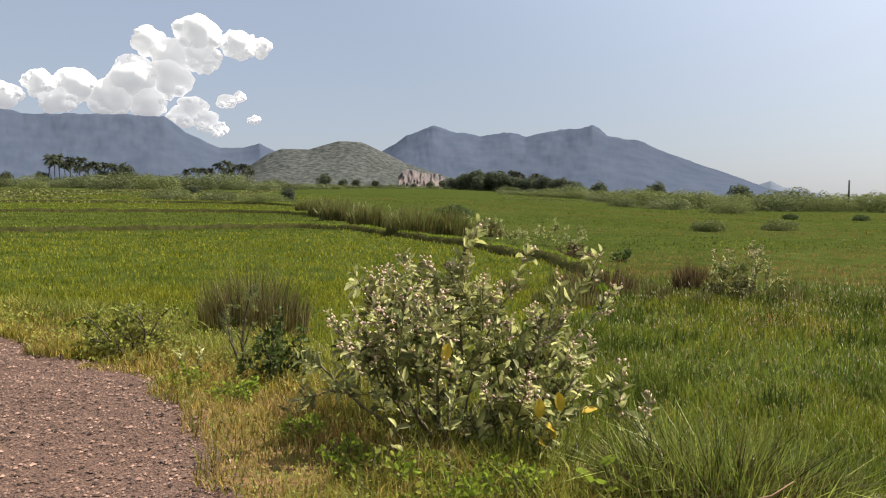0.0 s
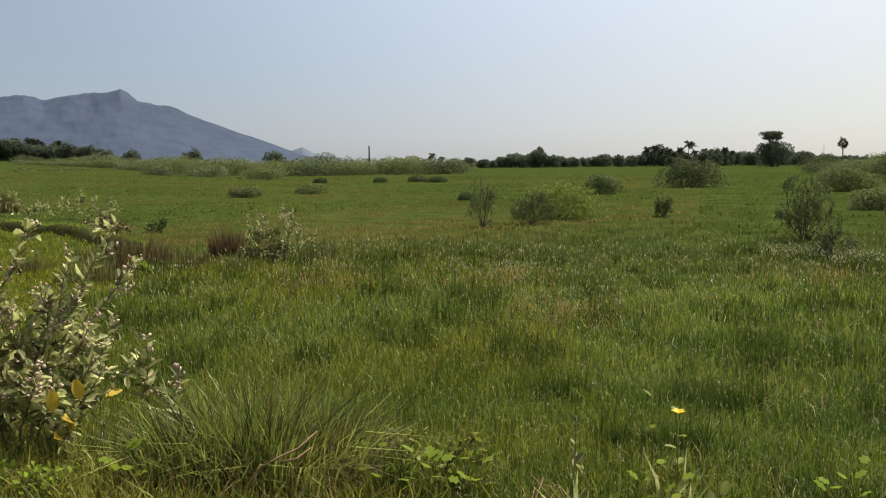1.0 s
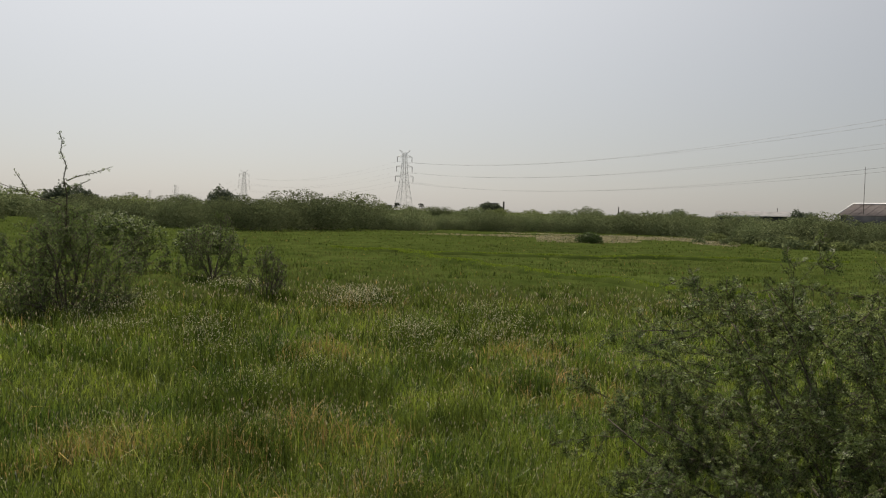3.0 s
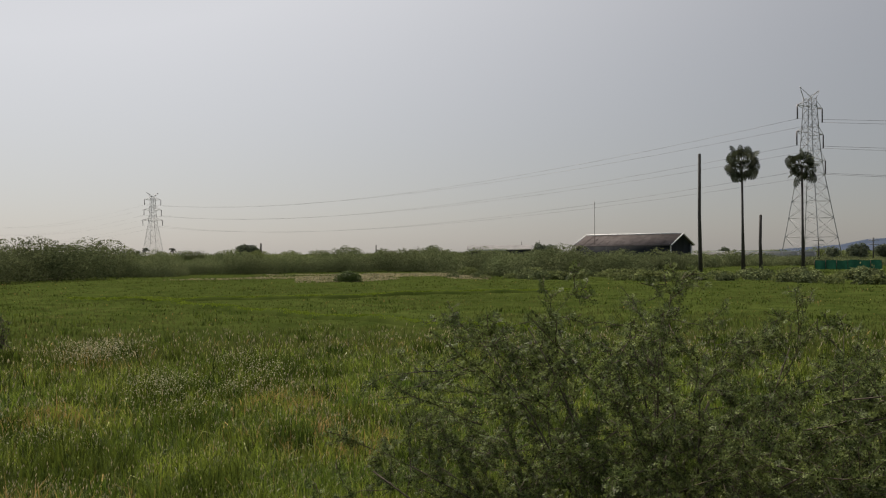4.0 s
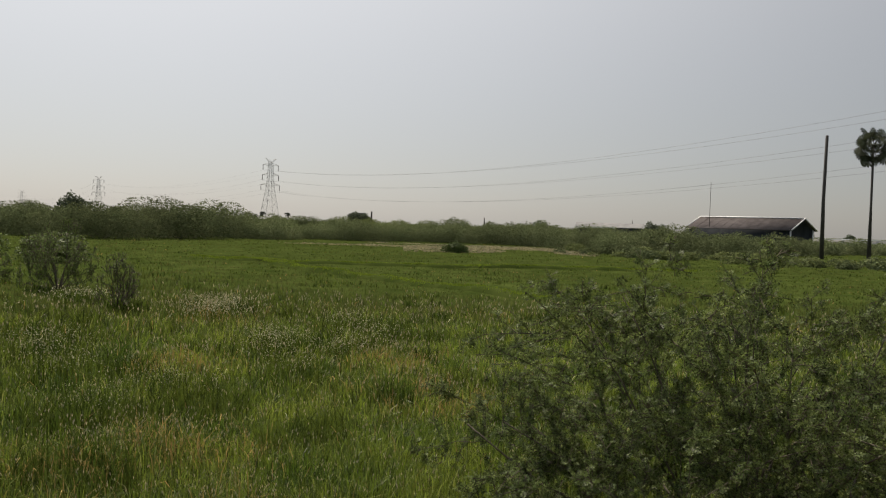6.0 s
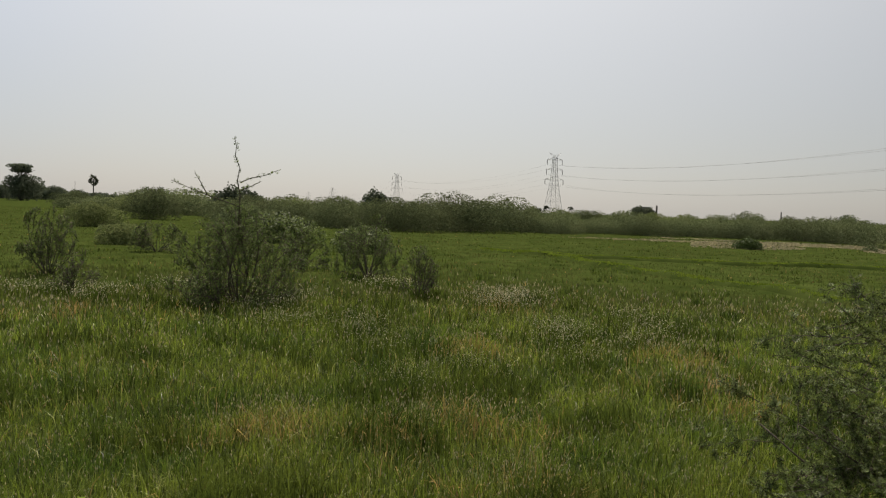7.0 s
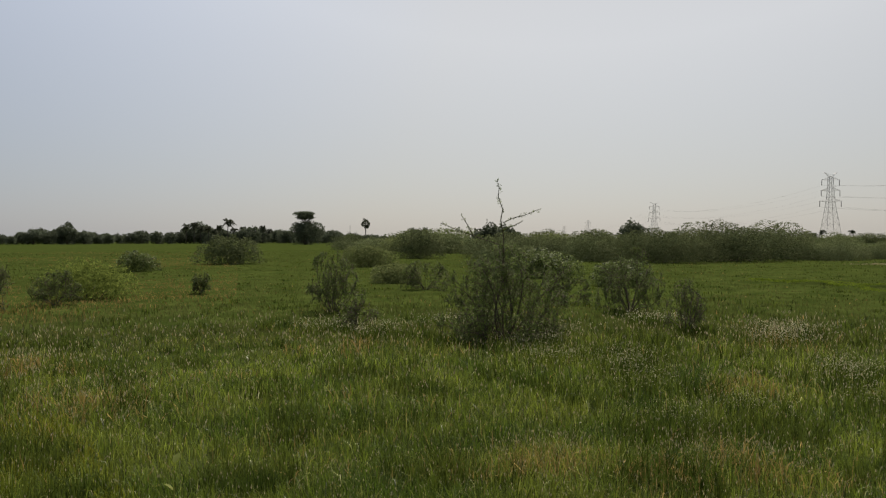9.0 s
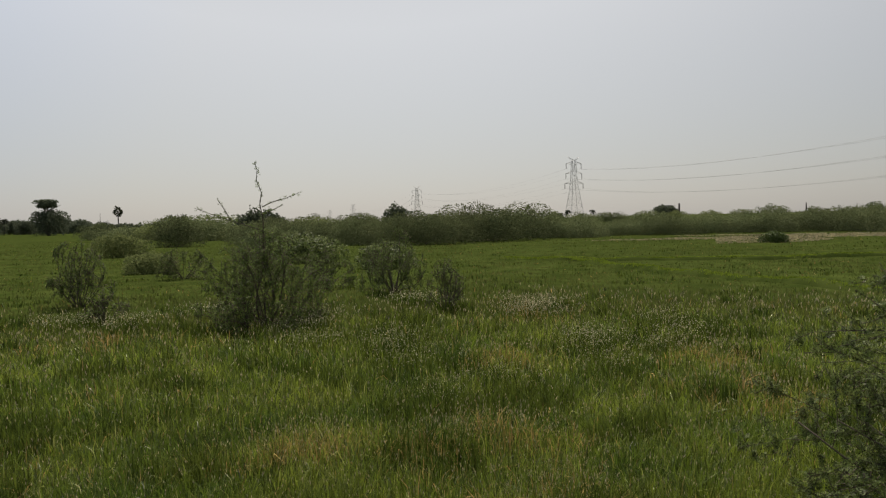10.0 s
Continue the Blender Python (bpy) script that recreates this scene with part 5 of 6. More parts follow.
for x, y, rad, h, seed, m, label in [
    (19.9, 24.9, 1.65, 1.4, 121, "wispy", "spreading bright yellow-green bush"),
    (37.8, 42.8, 1.15, 1.5, 122, "thorn_leaf", "rounded dark green bush"),
    (52.3, 48.4, 2.5, 2.6, 123, "thicket", "broad rounded thorn bush"),
    (51.3, 34.2, 1.9, 1.8, 124, "light_leaf", "light green drooping bush"),
    (75.0, 44.0, 2.6, 3.4, 125, "thicket", "tall dark rounded bush"),
    (48.7, 88.0, 1.1, 0.9, 126, "dark_leaf", "small dark bush"),
    (48.5, 83.0, 1.2, 0.8, 127, "dark_leaf", "small dark bush"),
    (44.0, 88.5, 0.8, 0.7, 128, "dark_leaf", "small dark bush"),
    (38.0, 92.0, 0.8, 0.7, 129, "dark_leaf", "small dark bush"),
    (17.3, 54.5, 1.1, 0.8, 130, "light_leaf", "sprawling light green bush"),
    (23.4, 58.4, 1.2, 0.8, 131, "light_leaf", "sprawling light green bush"),
    (1.0, 70.0, 1.6, 0.9, 132, "dark_leaf", "low dark bush"),
    (26.0, 41.0, 0.5, 0.5, 133, "dark_leaf", "tiny dark bush"),
    (60.0, -9.0, 0.9, 0.9, 134, "dark_leaf", "small dark bush"),
    (35.0, 10.5, 1.2, 1.3, 135, "thorn_leaf", "grey-green bush"),
    (40.0, 16.0, 1.8, 1.7, 136, "thorn_leaf", "grey-green bush"),
    (46.0, 21.0, 2.2, 2.0, 137, "thicket", "broad green bush"),
    (33.0, 20.5, 1.2, 1.1, 138, "light_leaf", "light green bush"),
]:
    r = np.random.default_rng(seed)
    leafage, stems_ = mound(r, rad * 1.12, h * 1.0, int(3200 + 1800 * rad), 0.055 + 0.035 * rad, 9, THIN if m == "wispy" else DIAMOND, 0.0, 0.66, 0.36)
    ob = thing("field_bush", label + " in the open field", "bush", "field bushes", ground_at(x, y, 0.05))
    part("stemwork", stems_, M["bark"], ob, kind="stuff")
    part("foliage", leafage, M[m], ob, kind="stuff")



# ---------------------------------------------------------------- thickets and trees
def variant(seed, radius, height, size, count, mat, label, category, group, name, trunk=0.0, leaf=THIN, lobes=9, squat=0.85):
    """A thicket bush or tree, parked at its first place by the caller."""
    r = np.random.default_rng(seed)
    ob = thing(name, label, category, group)
    leafage, stems = mound(r, radius, height - trunk, count, size, lobes, leaf, trunk, squat, 0.45 if trunk else 0.25)
    if trunk:
        part("trunk", tube([(0, 0, -0.1), (0.05, 0, trunk * 0.5), (0, 0.05, trunk + height * 0.15)], [0.035 * height, 0.028 * height, 0.018 * height], 7), M["bark"], ob)
    part("stemwork", stems, M["bark"], ob, kind="stuff")
    part("crown", leafage, mat, ob, kind="stuff")
    return ob


def first_or_copy(pool, used, k, x, y, scale, turn, sz=1.0, sink=0.15):
    """Places the pool's k-th kind: itself the first time, copies after that."""
    ob = pool[k]
    m4 = Matrix.Translation((x, y, float(land(x, y)) - sink)) @ Matrix.Rotation(turn, 4, "Z") @ Matrix.Diagonal((scale, scale, scale * sz, 1))
    if k not in used:
        used.add(k)
        ob.matrix_basis = Matrix.Identity(4)
        later.append((ob, m4))
        return ob
    return copy_thing(ob, m4)


later = []
rng = np.random.default_rng(41)
def thicket_kinds(seed, size, count, kinds):
    out = []
    for k in range(kinds):
        m = M["light_leaf"] if k == kinds - 1 else M["thicket"]
        label = "light green thorn thicket at the field's edge" if k == kinds - 1 else "dense feathery green thorn thicket at the field's edge"
        out.append(variant(seed + k, 3.4, 3.0, size, count, m, label, "thicket", "thorn thickets", "thorn_thicket", 0.0, DIAMOND, 10))
    return out


near_pool, near_used = thicket_kinds(200, 0.105, 15500, 5), set()
far_pool, far_used = thicket_kinds(210, 0.18, 5600, 4), set()


def belt(bears, els, dists, row, step, light=0.2, lower=0.0, sz=0.86):
    a = bears[0]
    while a < bears[-1]:
        d = float(np.interp(a, bears, dists)) * row * rng.uniform(0.96, 1.05)
        h = max(0.9, tall(a, d, float(np.interp(a, bears, els)) - lower) * rng.uniform(0.74, 1.16))
        x, y, _ = at(a, d)
        pool, used = (near_pool, near_used) if d < 100 else (far_pool, far_used)
        k = len(pool) - 1 if rng.uniform() < light else int(rng.integers(0, len(pool) - 1))
        wide = rng.uniform(1.35, 1.8)
        first_or_copy(pool, used, k, x, y, h / 3.0 * wide, rng.uniform(0, 6.28), sz * rng.uniform(1.10, 1.28) / wide)
        a += math.degrees(3.4 * h / 3.0 / d) * step * (2.0 if d < 100 else 2.3)
    return


B4 = ([66, 70, 74, 77.5, 80, 83, 85, 88, 91.5, 96, 99.4, 102, 104, 106, 110, 112, 117, 120, 123, 126, 131, 137],
      [0.3, 0.45, 0.6, 0.63, 0.63, 0.42, 0.15, 0.0, 0.0, 0.12, 0.26, 0.0, 0.34, 0.0, -0.1, 0.25, -0.1, -0.12, -0.3, -0.3, -0.5, -0.5],
      [84, 78, 73, 72, 76, 81, 83, 86, 88, 90, 91, 90, 88, 82, 74, 72, 80, 92, 105, 112, 118, 120])
belt(*B4, 1.0, 0.85, 0.06, 0.12, 1.06)
belt(*B4, 1.13, 0.9, 0.06, 0.0, 1.06)
belt([66, 74, 82, 90, 98, 106, 114, 122], [0.35, 0.3, 0.3, 0.28, 0.26, 0.22, 0.2, 0.1], [210, 230, 260, 280, 280, 270, 240, 230], 1.0, 1.25, 0.1, 0.0, 1.06)
belt([118, 124, 129], [-0.22, -0.22, -0.22], [150, 150, 150], 1.0, 1.0, 0.1)
belt([121, 125, 130, 135, 141], [-0.05, 0.0, 0.12, 0.2, 0.2], [230, 220, 210, 200, 200], 1.0, 0.9, 0.1)
BL = ([4, 7, 9, 11, 14, 16, 18, 20, 22, 24.4, 26.3, 29, 31.3, 33], [0.7, 0.85, 1.0, 0.7, 0.9, 0.9, 0.6, 0.5, 0.75, 1.15, 0.9, 0.8, 0.7, 0.4], [235, 230, 215, 195, 180, 175, 165, 165, 170, 175, 175, 180, 185, 190])
belt(*BL, 1.0, 0.9, 0.75, 0.2)
belt(*BL, 1.15, 0.9, 0.6, 0.05)
belt([12, 16, 19, 22], [0.3, 0.35, 0.15, 0.1], [150, 140, 135, 140], 1.0, 1.6, 0.6)
LL = ([-36, -30, -27, -24, -20, -18, -15, -13, -10, -8, -5, 0, 5], [1.3, 1.2, 1.2, 1.15, 1.55, 1.55, 1.6, 1.3, 1.0, 0.95, 0.9, 0.9, 0.95], [230, 230, 230, 225, 200, 200, 210, 215, 230, 270, 300, 310, 290])
belt(*LL, 1.0, 0.95, 0.15, 0.1)
belt(*LL, 1.15, 1.0, 0.1)
belt([-18, -14, -11, -9.5], [0.55, 0.5, 0.55, 0.5], [120, 105, 95, 85], 1.0, 1.3, 0.5)
belt([55, 60, 63, 67], [0.2, 0.45, 0.9, 0.4], [150, 120, 110, 105], 1.0, 0.8, 0.2)
belt([55, 60, 63, 67, 72], [0.3, 0.5, 1.1, 0.4, 0.4], [200, 170, 150, 140, 130], 1.0, 0.9, 0.1)

low_kinds = [variant(220 + k, 0.9, 0.85, 0.16, 420, M["light_leaf" if k else "thicket"], "low leafy plant on the bank before the palms", "bush", "low bank plants", "bank_plant", leaf=OVAL, lobes=6) for k in range(2)]
low_used = set()
for _ in range(90):
    a = rng.uniform(105, 137)
    x, y, _z = at(a, float(np.interp(a, (105, 112, 120, 137), (72, 62, 62, 56))) * rng.uniform(0.93, 1.12))
    first_or_copy(low_kinds, low_used, int(rng.integers(0, 2)), x, y, rng.uniform(0.6, 1.3), rng.uniform(0, 6.28), 0.9, 0.08)

# broadleaved trees of the far tree line
trees = [variant(230 + k, 3.9, 7.0, 0.6, 1900, M["tree_leaf"], "dark broadleaved tree in the far tree line", "tree", "far trees", "broadleaf_tree", 0.6, DIAMOND, 8, 0.4) for k in range(3)]
tree_pool, tree_used = trees, set()
FT = ([33, 35.8, 38, 39.5, 41.4, 43, 44.7, 48.5, 50, 53, 55, 57.7, 59.4, 62], [0.5, 0.75, 0.65, 0.5, 0.65, 0.45, 1.05, 0.9, 0.65, 0.75, 0.45, 0.3, 0.5, 0.45])
for row, step in ((395, 0.55), (425, 0.7)):
    a = 32.5
    while a < 62:
        el = float(np.interp(a, *FT)) * rng.uniform(0.5, 1.28)
        x, y, _ = at(a, row * rng.uniform(0.95, 1.05))
        first_or_copy(tree_pool, tree_used, int(rng.integers(0, 3)), x, y, max(3.0, tall(a, row, el)) / 7.0, rng.uniform(0, 6.28), rng.uniform(0.8, 1.0))
        a += step * rng.uniform(0.3, 1.6)
for a, el, d in [(-27.5, 1.3, 300), (-20.9, 1.95, 290), (-22, 1.5, 295), (-25.5, 1.4, 295), (-8.03, 1.5, 330), (-6.8, 1.2, 335), (-5.95, 1.2, 335), (-4.6, 1.15, 335), (0.0, 1.2, 320), (1.15, 1.4, 310), (2.1, 1.85, 305), (2.7, 1.6, 308), (3.64, 1.77, 300), (4.2, 1.5, 302), (6.8, 1.45, 290), (7.83, 1.4, 280), (9, 1.1, 275), (10.46, 1.05, 270), (14.2, 1.05, 260), (19.5, 0.95, 250), (37.2, 0.85, 380), (64.4, 0.85, 115), (65.6, 0.75, 118), (59.4, 0.65, 210), (60.0, 0.6, 205), (74.0, 0.95, 160), (91.7, 0.62, 326), (92.26, 0.55, 330), (92.5, 0.45, 332), (104.2, 0.4, 120), (111.6, 0.5, 200), (112.2, 0.45, 205), (123.6, 0.2, 300), (131.2, 0.35, 170), (132.6, 0.3, 175), (133.4, 0.35, 168), (134.6, 0.3, 170), (129.8, 0.15, 180), (-16.5, 0.7, 160), (-10.5, 0.6, 110), (0.6, 1.35, 312), (1.6, 1.6, 308), (2.4, 1.5, 300), (3.1, 1.65, 303), (4.8, 1.45, 300), (5.4, 1.35, 298), (6.1, 1.4, 296), (7.2, 1.3, 290), (8.4, 1.2, 280), (-0.9, 1.1, 320), (-2.0, 1.0, 325)]:
    x, y, _ = at(a, d)
    first_or_copy(tree_pool, tree_used, int(rng.integers(0, 3)), x, y, max(1.5, tall(a, d, el)) / 7.0 * 1.1, rng.uniform(0, 6.28), 1.04)

# the flat-topped tree standing over its neighbours
umb = thing("umbrella_tree", "tall dark tree with a flat spreading top tier", "tree", place=ground_at(*at(52.0, 292)[:2], 0.1))
umb.rotation_euler[2] = radians(-52)
uh = tall(52.0, 292, 1.85)
r = np.random.default_rng(5)
part("trunk", tube([(0, 0, 0), (0.2, 0, uh * 0.3), (-0.1, 0.1, uh * 0.6), (0.6, 0, uh * 0.93)], [0.4, 0.32, 0.24, 0.14], 7), M["bark"], umb)
part("limb", tube([(0.1, 0, uh * 0.62), (-1.2, 0.2, uh * 0.78), (-2.6, 0.1, uh * 0.88)], [0.2, 0.14, 0.07], 6), M["bark"], umb)
part("limb", tube([(0.2, 0, uh * 0.68), (2.0, -0.2, uh * 0.78), (3.9, 0, uh * 0.84)], [0.2, 0.13, 0.06], 6), M["bark"], umb)
for cx, cz, rad_ in ((-3.2, 0.88, 3.2), (0.8, 0.97, 3.6), (4.8, 0.84, 2.8)):
    leafage, _ = mound(r, rad_, 0.9, 1100, 0.45, 7, DIAMOND, uh * cz - 0.6, 0.5, 0.4)
    part("upper_crown", leafage, M["tree_leaf"], umb, kind="stuff")
leafage, stems_ = mound(r, 6.2, uh * 0.78, 4600, 0.55, 12, DIAMOND, 0.3, 0.45, 0.35)
part("lower_crown", leafage, M["tree_leaf"], umb, kind="stuff")
part("limbwork", stems_, M["bark"], umb, kind="stuff")


# coconut palms
def coconut(seed, height):
    r = np.random.default_rng(seed)
    ob = thing("coconut_palm", "tall coconut palm with drooping fronds in a far grove", "palm tree", "coconut palms")
    bend_ = r.uniform(-0.06, 0.06, 2) * height
    part("trunk", tube([(0, 0, -0.2), (bend_[0] * 0.2, bend_[1] * 0.2, height * 0.35), (bend_[0], bend_[1], height - 1.2)], [0.2, 0.15, 0.11], 7), M["trunk"], ob)
    v, f = feather(11, 0.36, 0.075)
    pos, sets = np.array((bend_[0], bend_[1], height - 1.2)), []
    for k in range(24):
        a, e = 2.39996 * k, r.uniform(-0.6, 1.25)
        ln = r.uniform(2.0, 2.9)
        w = np.array((math.cos(a) * math.cos(e), math.sin(a) * math.cos(e), math.sin(e)))
        sd = np.array((-math.sin(a), math.cos(a), 0))
        q = np.array(v)
        drop = q[:, 0] ** 2 * 0.55 + np.abs(q[:, 1]) * 0.7
        p = pos + q[:, :1] * w * ln + q[:, 1:2] * sd * ln - drop[:, None] * np.array((0, 0, 1)) * ln
        sets.append((p, np.array([i for g in f for i in g]), np.full(len(f), 4)))
    part("crown", joined(*sets), M["palm_leaf"], ob, kind="stuff")
    return ob


coco, coco_used = [coconut(401, 9.0), coconut(402, 9.0), coconut(403, 9.0)], set()
for a, el, d in [(-24.8, 2.3, 300), (-24.2, 2.2, 292), (-23.6, 2.15, 298), (-23.1, 2.1, 305), (-22.3, 2.1, 300), (-21.8, 1.9, 298), (-16.2, 1.9, 335), (-15.6, 1.85, 340), (-14.7, 2.0, 335), (-14.2, 2.0, 340), (-13.3, 1.95, 330), (-25.15, 2.6, 290), (-24.52, 2.68, 295), (-23.9, 2.45, 285), (-23.4, 2.5, 290), (-22.9, 2.4, 300), (-22.5, 2.42, 285), (-22.0, 2.35, 295), (-21.6, 2.2, 290), (-17.0, 2.05, 320), (-16.5, 1.95, 330), (-15.9, 2.2, 320), (-15.4, 2.1, 325), (-14.9, 2.3, 318), (-14.49, 2.58, 320), (-14.0, 2.3, 330), (-13.5, 2.35, 315), (-13.1, 2.2, 325), (-12.8, 2.1, 320), (4.59, 2.0, 310), (5.0, 1.9, 305), (5.3, 1.98, 312), (5.9, 1.8, 310), (6.2, 1.82, 305), (-8.0, 1.7, 340), (3.3, 1.9, 312), (3.9, 2.0, 308), (4.3, 1.85, 315), (44.3, 1.1, 385), (44.8, 1.2, 380), (45.2, 1.15, 390), (45.7, 1.2, 385), (46.1, 1.1, 380), (46.4, 1.15, 392), (46.9, 1.58, 375), (47.3, 1.1, 385), (48.0, 1.0, 390), (49.2, 1.05, 380), (49.6, 0.75, 390), (51.0, 0.7, 385), (30.0, 0.85, 300), (30.6, 0.8, 305), (84.6, 0.45, 300), (84.9, 0.55, 305), (85.2, 0.5, 310), (85.6, 0.55, 300), (86.0, 0.45, 305), (87.3, 0.55, 300), (112.8, 0.55, 220), (96.2, 0.25, 320), (98.0, 0.25, 320)]:
    x, y, _ = at(a, d)
    first_or_copy(coco, coco_used, int(rng.integers(0, 3)), x, y, tall(a, d, el - 0.35 * rng.uniform(0, 1) ** 2) / 9.0, rng.uniform(0, 6.28))


# palmyra palms: a bare pole of a trunk under a ball of stiff fans
FAN_V, FAN_F = [], []
for k in range(11):
    a0, a1 = radians(-120 + 240 * k / 11), radians(-120 + 240 * (k + 0.85) / 11)
    am = (a0 + a1) / 2
    b = len(FAN_V)
    FAN_V += [(0.62, 0, 0), (0.62 + 0.30 * math.cos(a0), 0.30 * math.sin(a0), 0.03), (0.62 + 0.38 * math.cos(am), 0.38 * math.sin(am), -0.03), (0.62 + 0.30 * math.cos(a1), 0.30 * math.sin(a1), 0.03)]
    FAN_F.append((b, b + 1, b + 2, b + 3))
b = len(FAN_V)
FAN_V += [(0, -0.02, 0), (0.64, -0.015, 0.01), (0.64, 0.015, 0.01), (0, 0.02, 0)]
FAN_F.append((b, b + 1, b + 2, b + 3))
fan_mesh = mesh_from("fan", *scatter(FAN_V, FAN_F, np.zeros((1, 3)), np.eye(3)[0:1], np.eye(3)[1:2], np.eye(3)[2:3]))


def palmyra(label, x, y, height, crown, seed, girth=0.11):
    r = np.random.default_rng(seed)
    ob = thing("palmyra_palm", label, "palm tree", "palmyra palms", ground_at(x, y, 0.1))
    part("trunk", tube([(0, 0, 0), (0.05, 0.0, height * 0.4), (0.0, 0.05, height - crown)], [0.2, girth, girth * 0.9], 9), M["trunk"], ob)
    for k in range(46):
        a, e = 2.39996 * k, math.asin(np.clip(1 - 1.97 * (k + 0.5) / 46, -1, 1))
        ln = crown * r.uniform(0.6, 1.05) * (1.0 + 0.30 * abs(math.sin(e)))
        fr = part("frond", fan_mesh, M["palm_leaf"], ob)
        w = Vector((math.cos(a) * math.cos(e), math.sin(a) * math.cos(e), math.sin(e)))
        fr.matrix_basis = Matrix.Translation((0, 0.05, height - crown)) @ w.to_track_quat("X", "Z").to_matrix().to_4x4() @ Matrix.Rotation(r.uniform(-1.6, 1.6), 4, "X") @ Matrix.Diagonal((ln, ln, ln, 1))
    return ob


palmyra("palmyra palm with a round crown of stiff fans", 71.5, -48.9, 12.2, 1.75, 1)
palmyra("palmyra palm in front of the pylon", 72.8, -56.7, 12.0, 1.65, 2)
palmyra("lone palmyra palm above the far trees", *at(56.06, 420)[:2], tall(56.06, 420, 1.4), 2.5, 3, 0.26)
palmyra("small palmyra palm above the far trees", *at(37.3, 400)[:2], tall(37.3, 400, 1.05), 2.0, 4, 0.26)
for x, y, h in ((71.1, -44.0, 11.2), (74.3, -52.9, 5.6)):
    ob = thing("dead_palm_trunk", "bare dead palm trunk without a crown", "tree trunk", "dead palm trunks", ground_at(x, y, 0.1))
    part("trunk", tube([(0, 0, 0), (0.04, 0.05, h * 0.5), (-0.04, 0.02, h), (-0.05, 0.02, h + 0.05)], [0.2, 0.15, 0.13, 0.05], 9), M["trunk"], ob)


# ---------------------------------------------------------------- pylons and wires
def pylon():
    """A 36 m lattice tower with three pairs of arms and two horns."""
    ob = thing("pylon", "grey steel lattice pylon carrying power lines", "pylon", "pylons")
    lv = [0, 4.5, 8.5, 12, 15, 17.5, 20, 22.5, 25, 27.5, 30, 32, 33.5]

    def w(z):
        return float(np.interp(z, (0, 19, 24, 33.5), (4.3, 1.75, 1.35, 0.9)))

    for sx in (-1, 1):
        for sy in (-1, 1):
            part("leg", tube([(sx * w(z), sy * w(z), z) for z in lv], [0.10] * len(lv), 4), M["steel"], ob)
    sets = []
    for a, b in zip(lv[:-1], lv[1:]):
        wa, wb = w(a), w(b)
        for s in (-1, 1):
            sets += [bar((-wa, s * wa, a), (wb, s * wb, b), 0.042), bar((wa, s * wa, a), (-wb, s * wb, b), 0.042), bar((s * wa, -wa, a), (s * wb, wb, b), 0.042), bar((s * wa, wa, a), (s * wb, -wb, b), 0.042)]
            sets += [bar((-wb, s * wb, b), (wb, s * wb, b), 0.035), bar((s * wb, -wb, b), (s * wb, wb, b), 0.035)]
    part("bracing", joined(*sets), M["steel"], ob, kind="stuff")
    for z, reach_ in ((20.5, 5.6), (26.0, 4.9), (31.5, 4.6)):
        for s in (-1, 1):
            wz = w(z)
            arm = part("cross_arm", joined(*[bar((s * wz, q * wz, z), (s * reach_, 0, z + 0.3), 0.08) for q in (-1, 1)], *[bar((s * wz, q * wz, z + 1.4), (s * reach_, 0, z + 0.3), 0.06) for q in (-1, 1)]), M["steel"], ob)
            part("insulator", tube([(s * reach_, 0, z + 0.3), (s * reach_, 0, z - 2.6)], [0.16, 0.16], 6), M["glass_insulator"], arm)
    for s in (-1, 1):
        part("horn", joined(bar((s * 0.85, 0.85, 33.5), (s * 3.6, 0, 35.6), 0.07), bar((s * 0.85, -0.85, 33.5), (s * 3.6, 0, 35.6), 0.07), bar((0, 0, 34.0), (s * 3.6, 0, 35.6), 0.05)), M["steel"], ob)
    return ob


PYLONS = [(157.8, -126.2, 1.05), (450.7, 30.8, 0.95), (674.0, 175.0, 0.86), (at(71.11, 1100)[0], at(71.11, 1100)[1], 0.72), (at(69.53, 1450)[0], at(69.53, 1450)[1], 0.68)]
line_way = [math.atan2(PYLONS[k + 1][1] - PYLONS[k][1], PYLONS[k + 1][0] - PYLONS[k][0]) for k in range(4)]
turns_p = [radians(-70), (line_way[0] + line_way[1]) / 2 + math.pi / 2, line_way[1] + math.pi / 2, line_way[2] + math.pi / 2, line_way[3] + math.pi / 2]
tower = pylon()
for k in range(1, 5):
    x, y, s = PYLONS[k]
    copy_thing(tower, Matrix.Translation((x, y, float(land(x, y)))) @ Matrix.Rotation(turns_p[k], 4, "Z") @ Matrix.Diagonal((s, s, s, 1)))
later.append((tower, Matrix.Translation((*PYLONS[0][:2], 0)) @ Matrix.Rotation(turns_p[0], 4, "Z") @ Matrix.Scale(PYLONS[0][2], 4)))
spans = [(0, 1), (1, 2), (2, 3)]
ends = [(PYLONS[k][0], PYLONS[k][1], PYLONS[k][2], turns_p[k]) for k in range(5)]
beyond = (10.0, -330.0, 0.98, turns_p[0] + 0.6)


def hook(e, reach_, z):
    return np.array((e[0] + math.cos(e[3]) * reach_ * e[2], e[1] + math.sin(e[3]) * reach_ * e[2], z * e[2]))


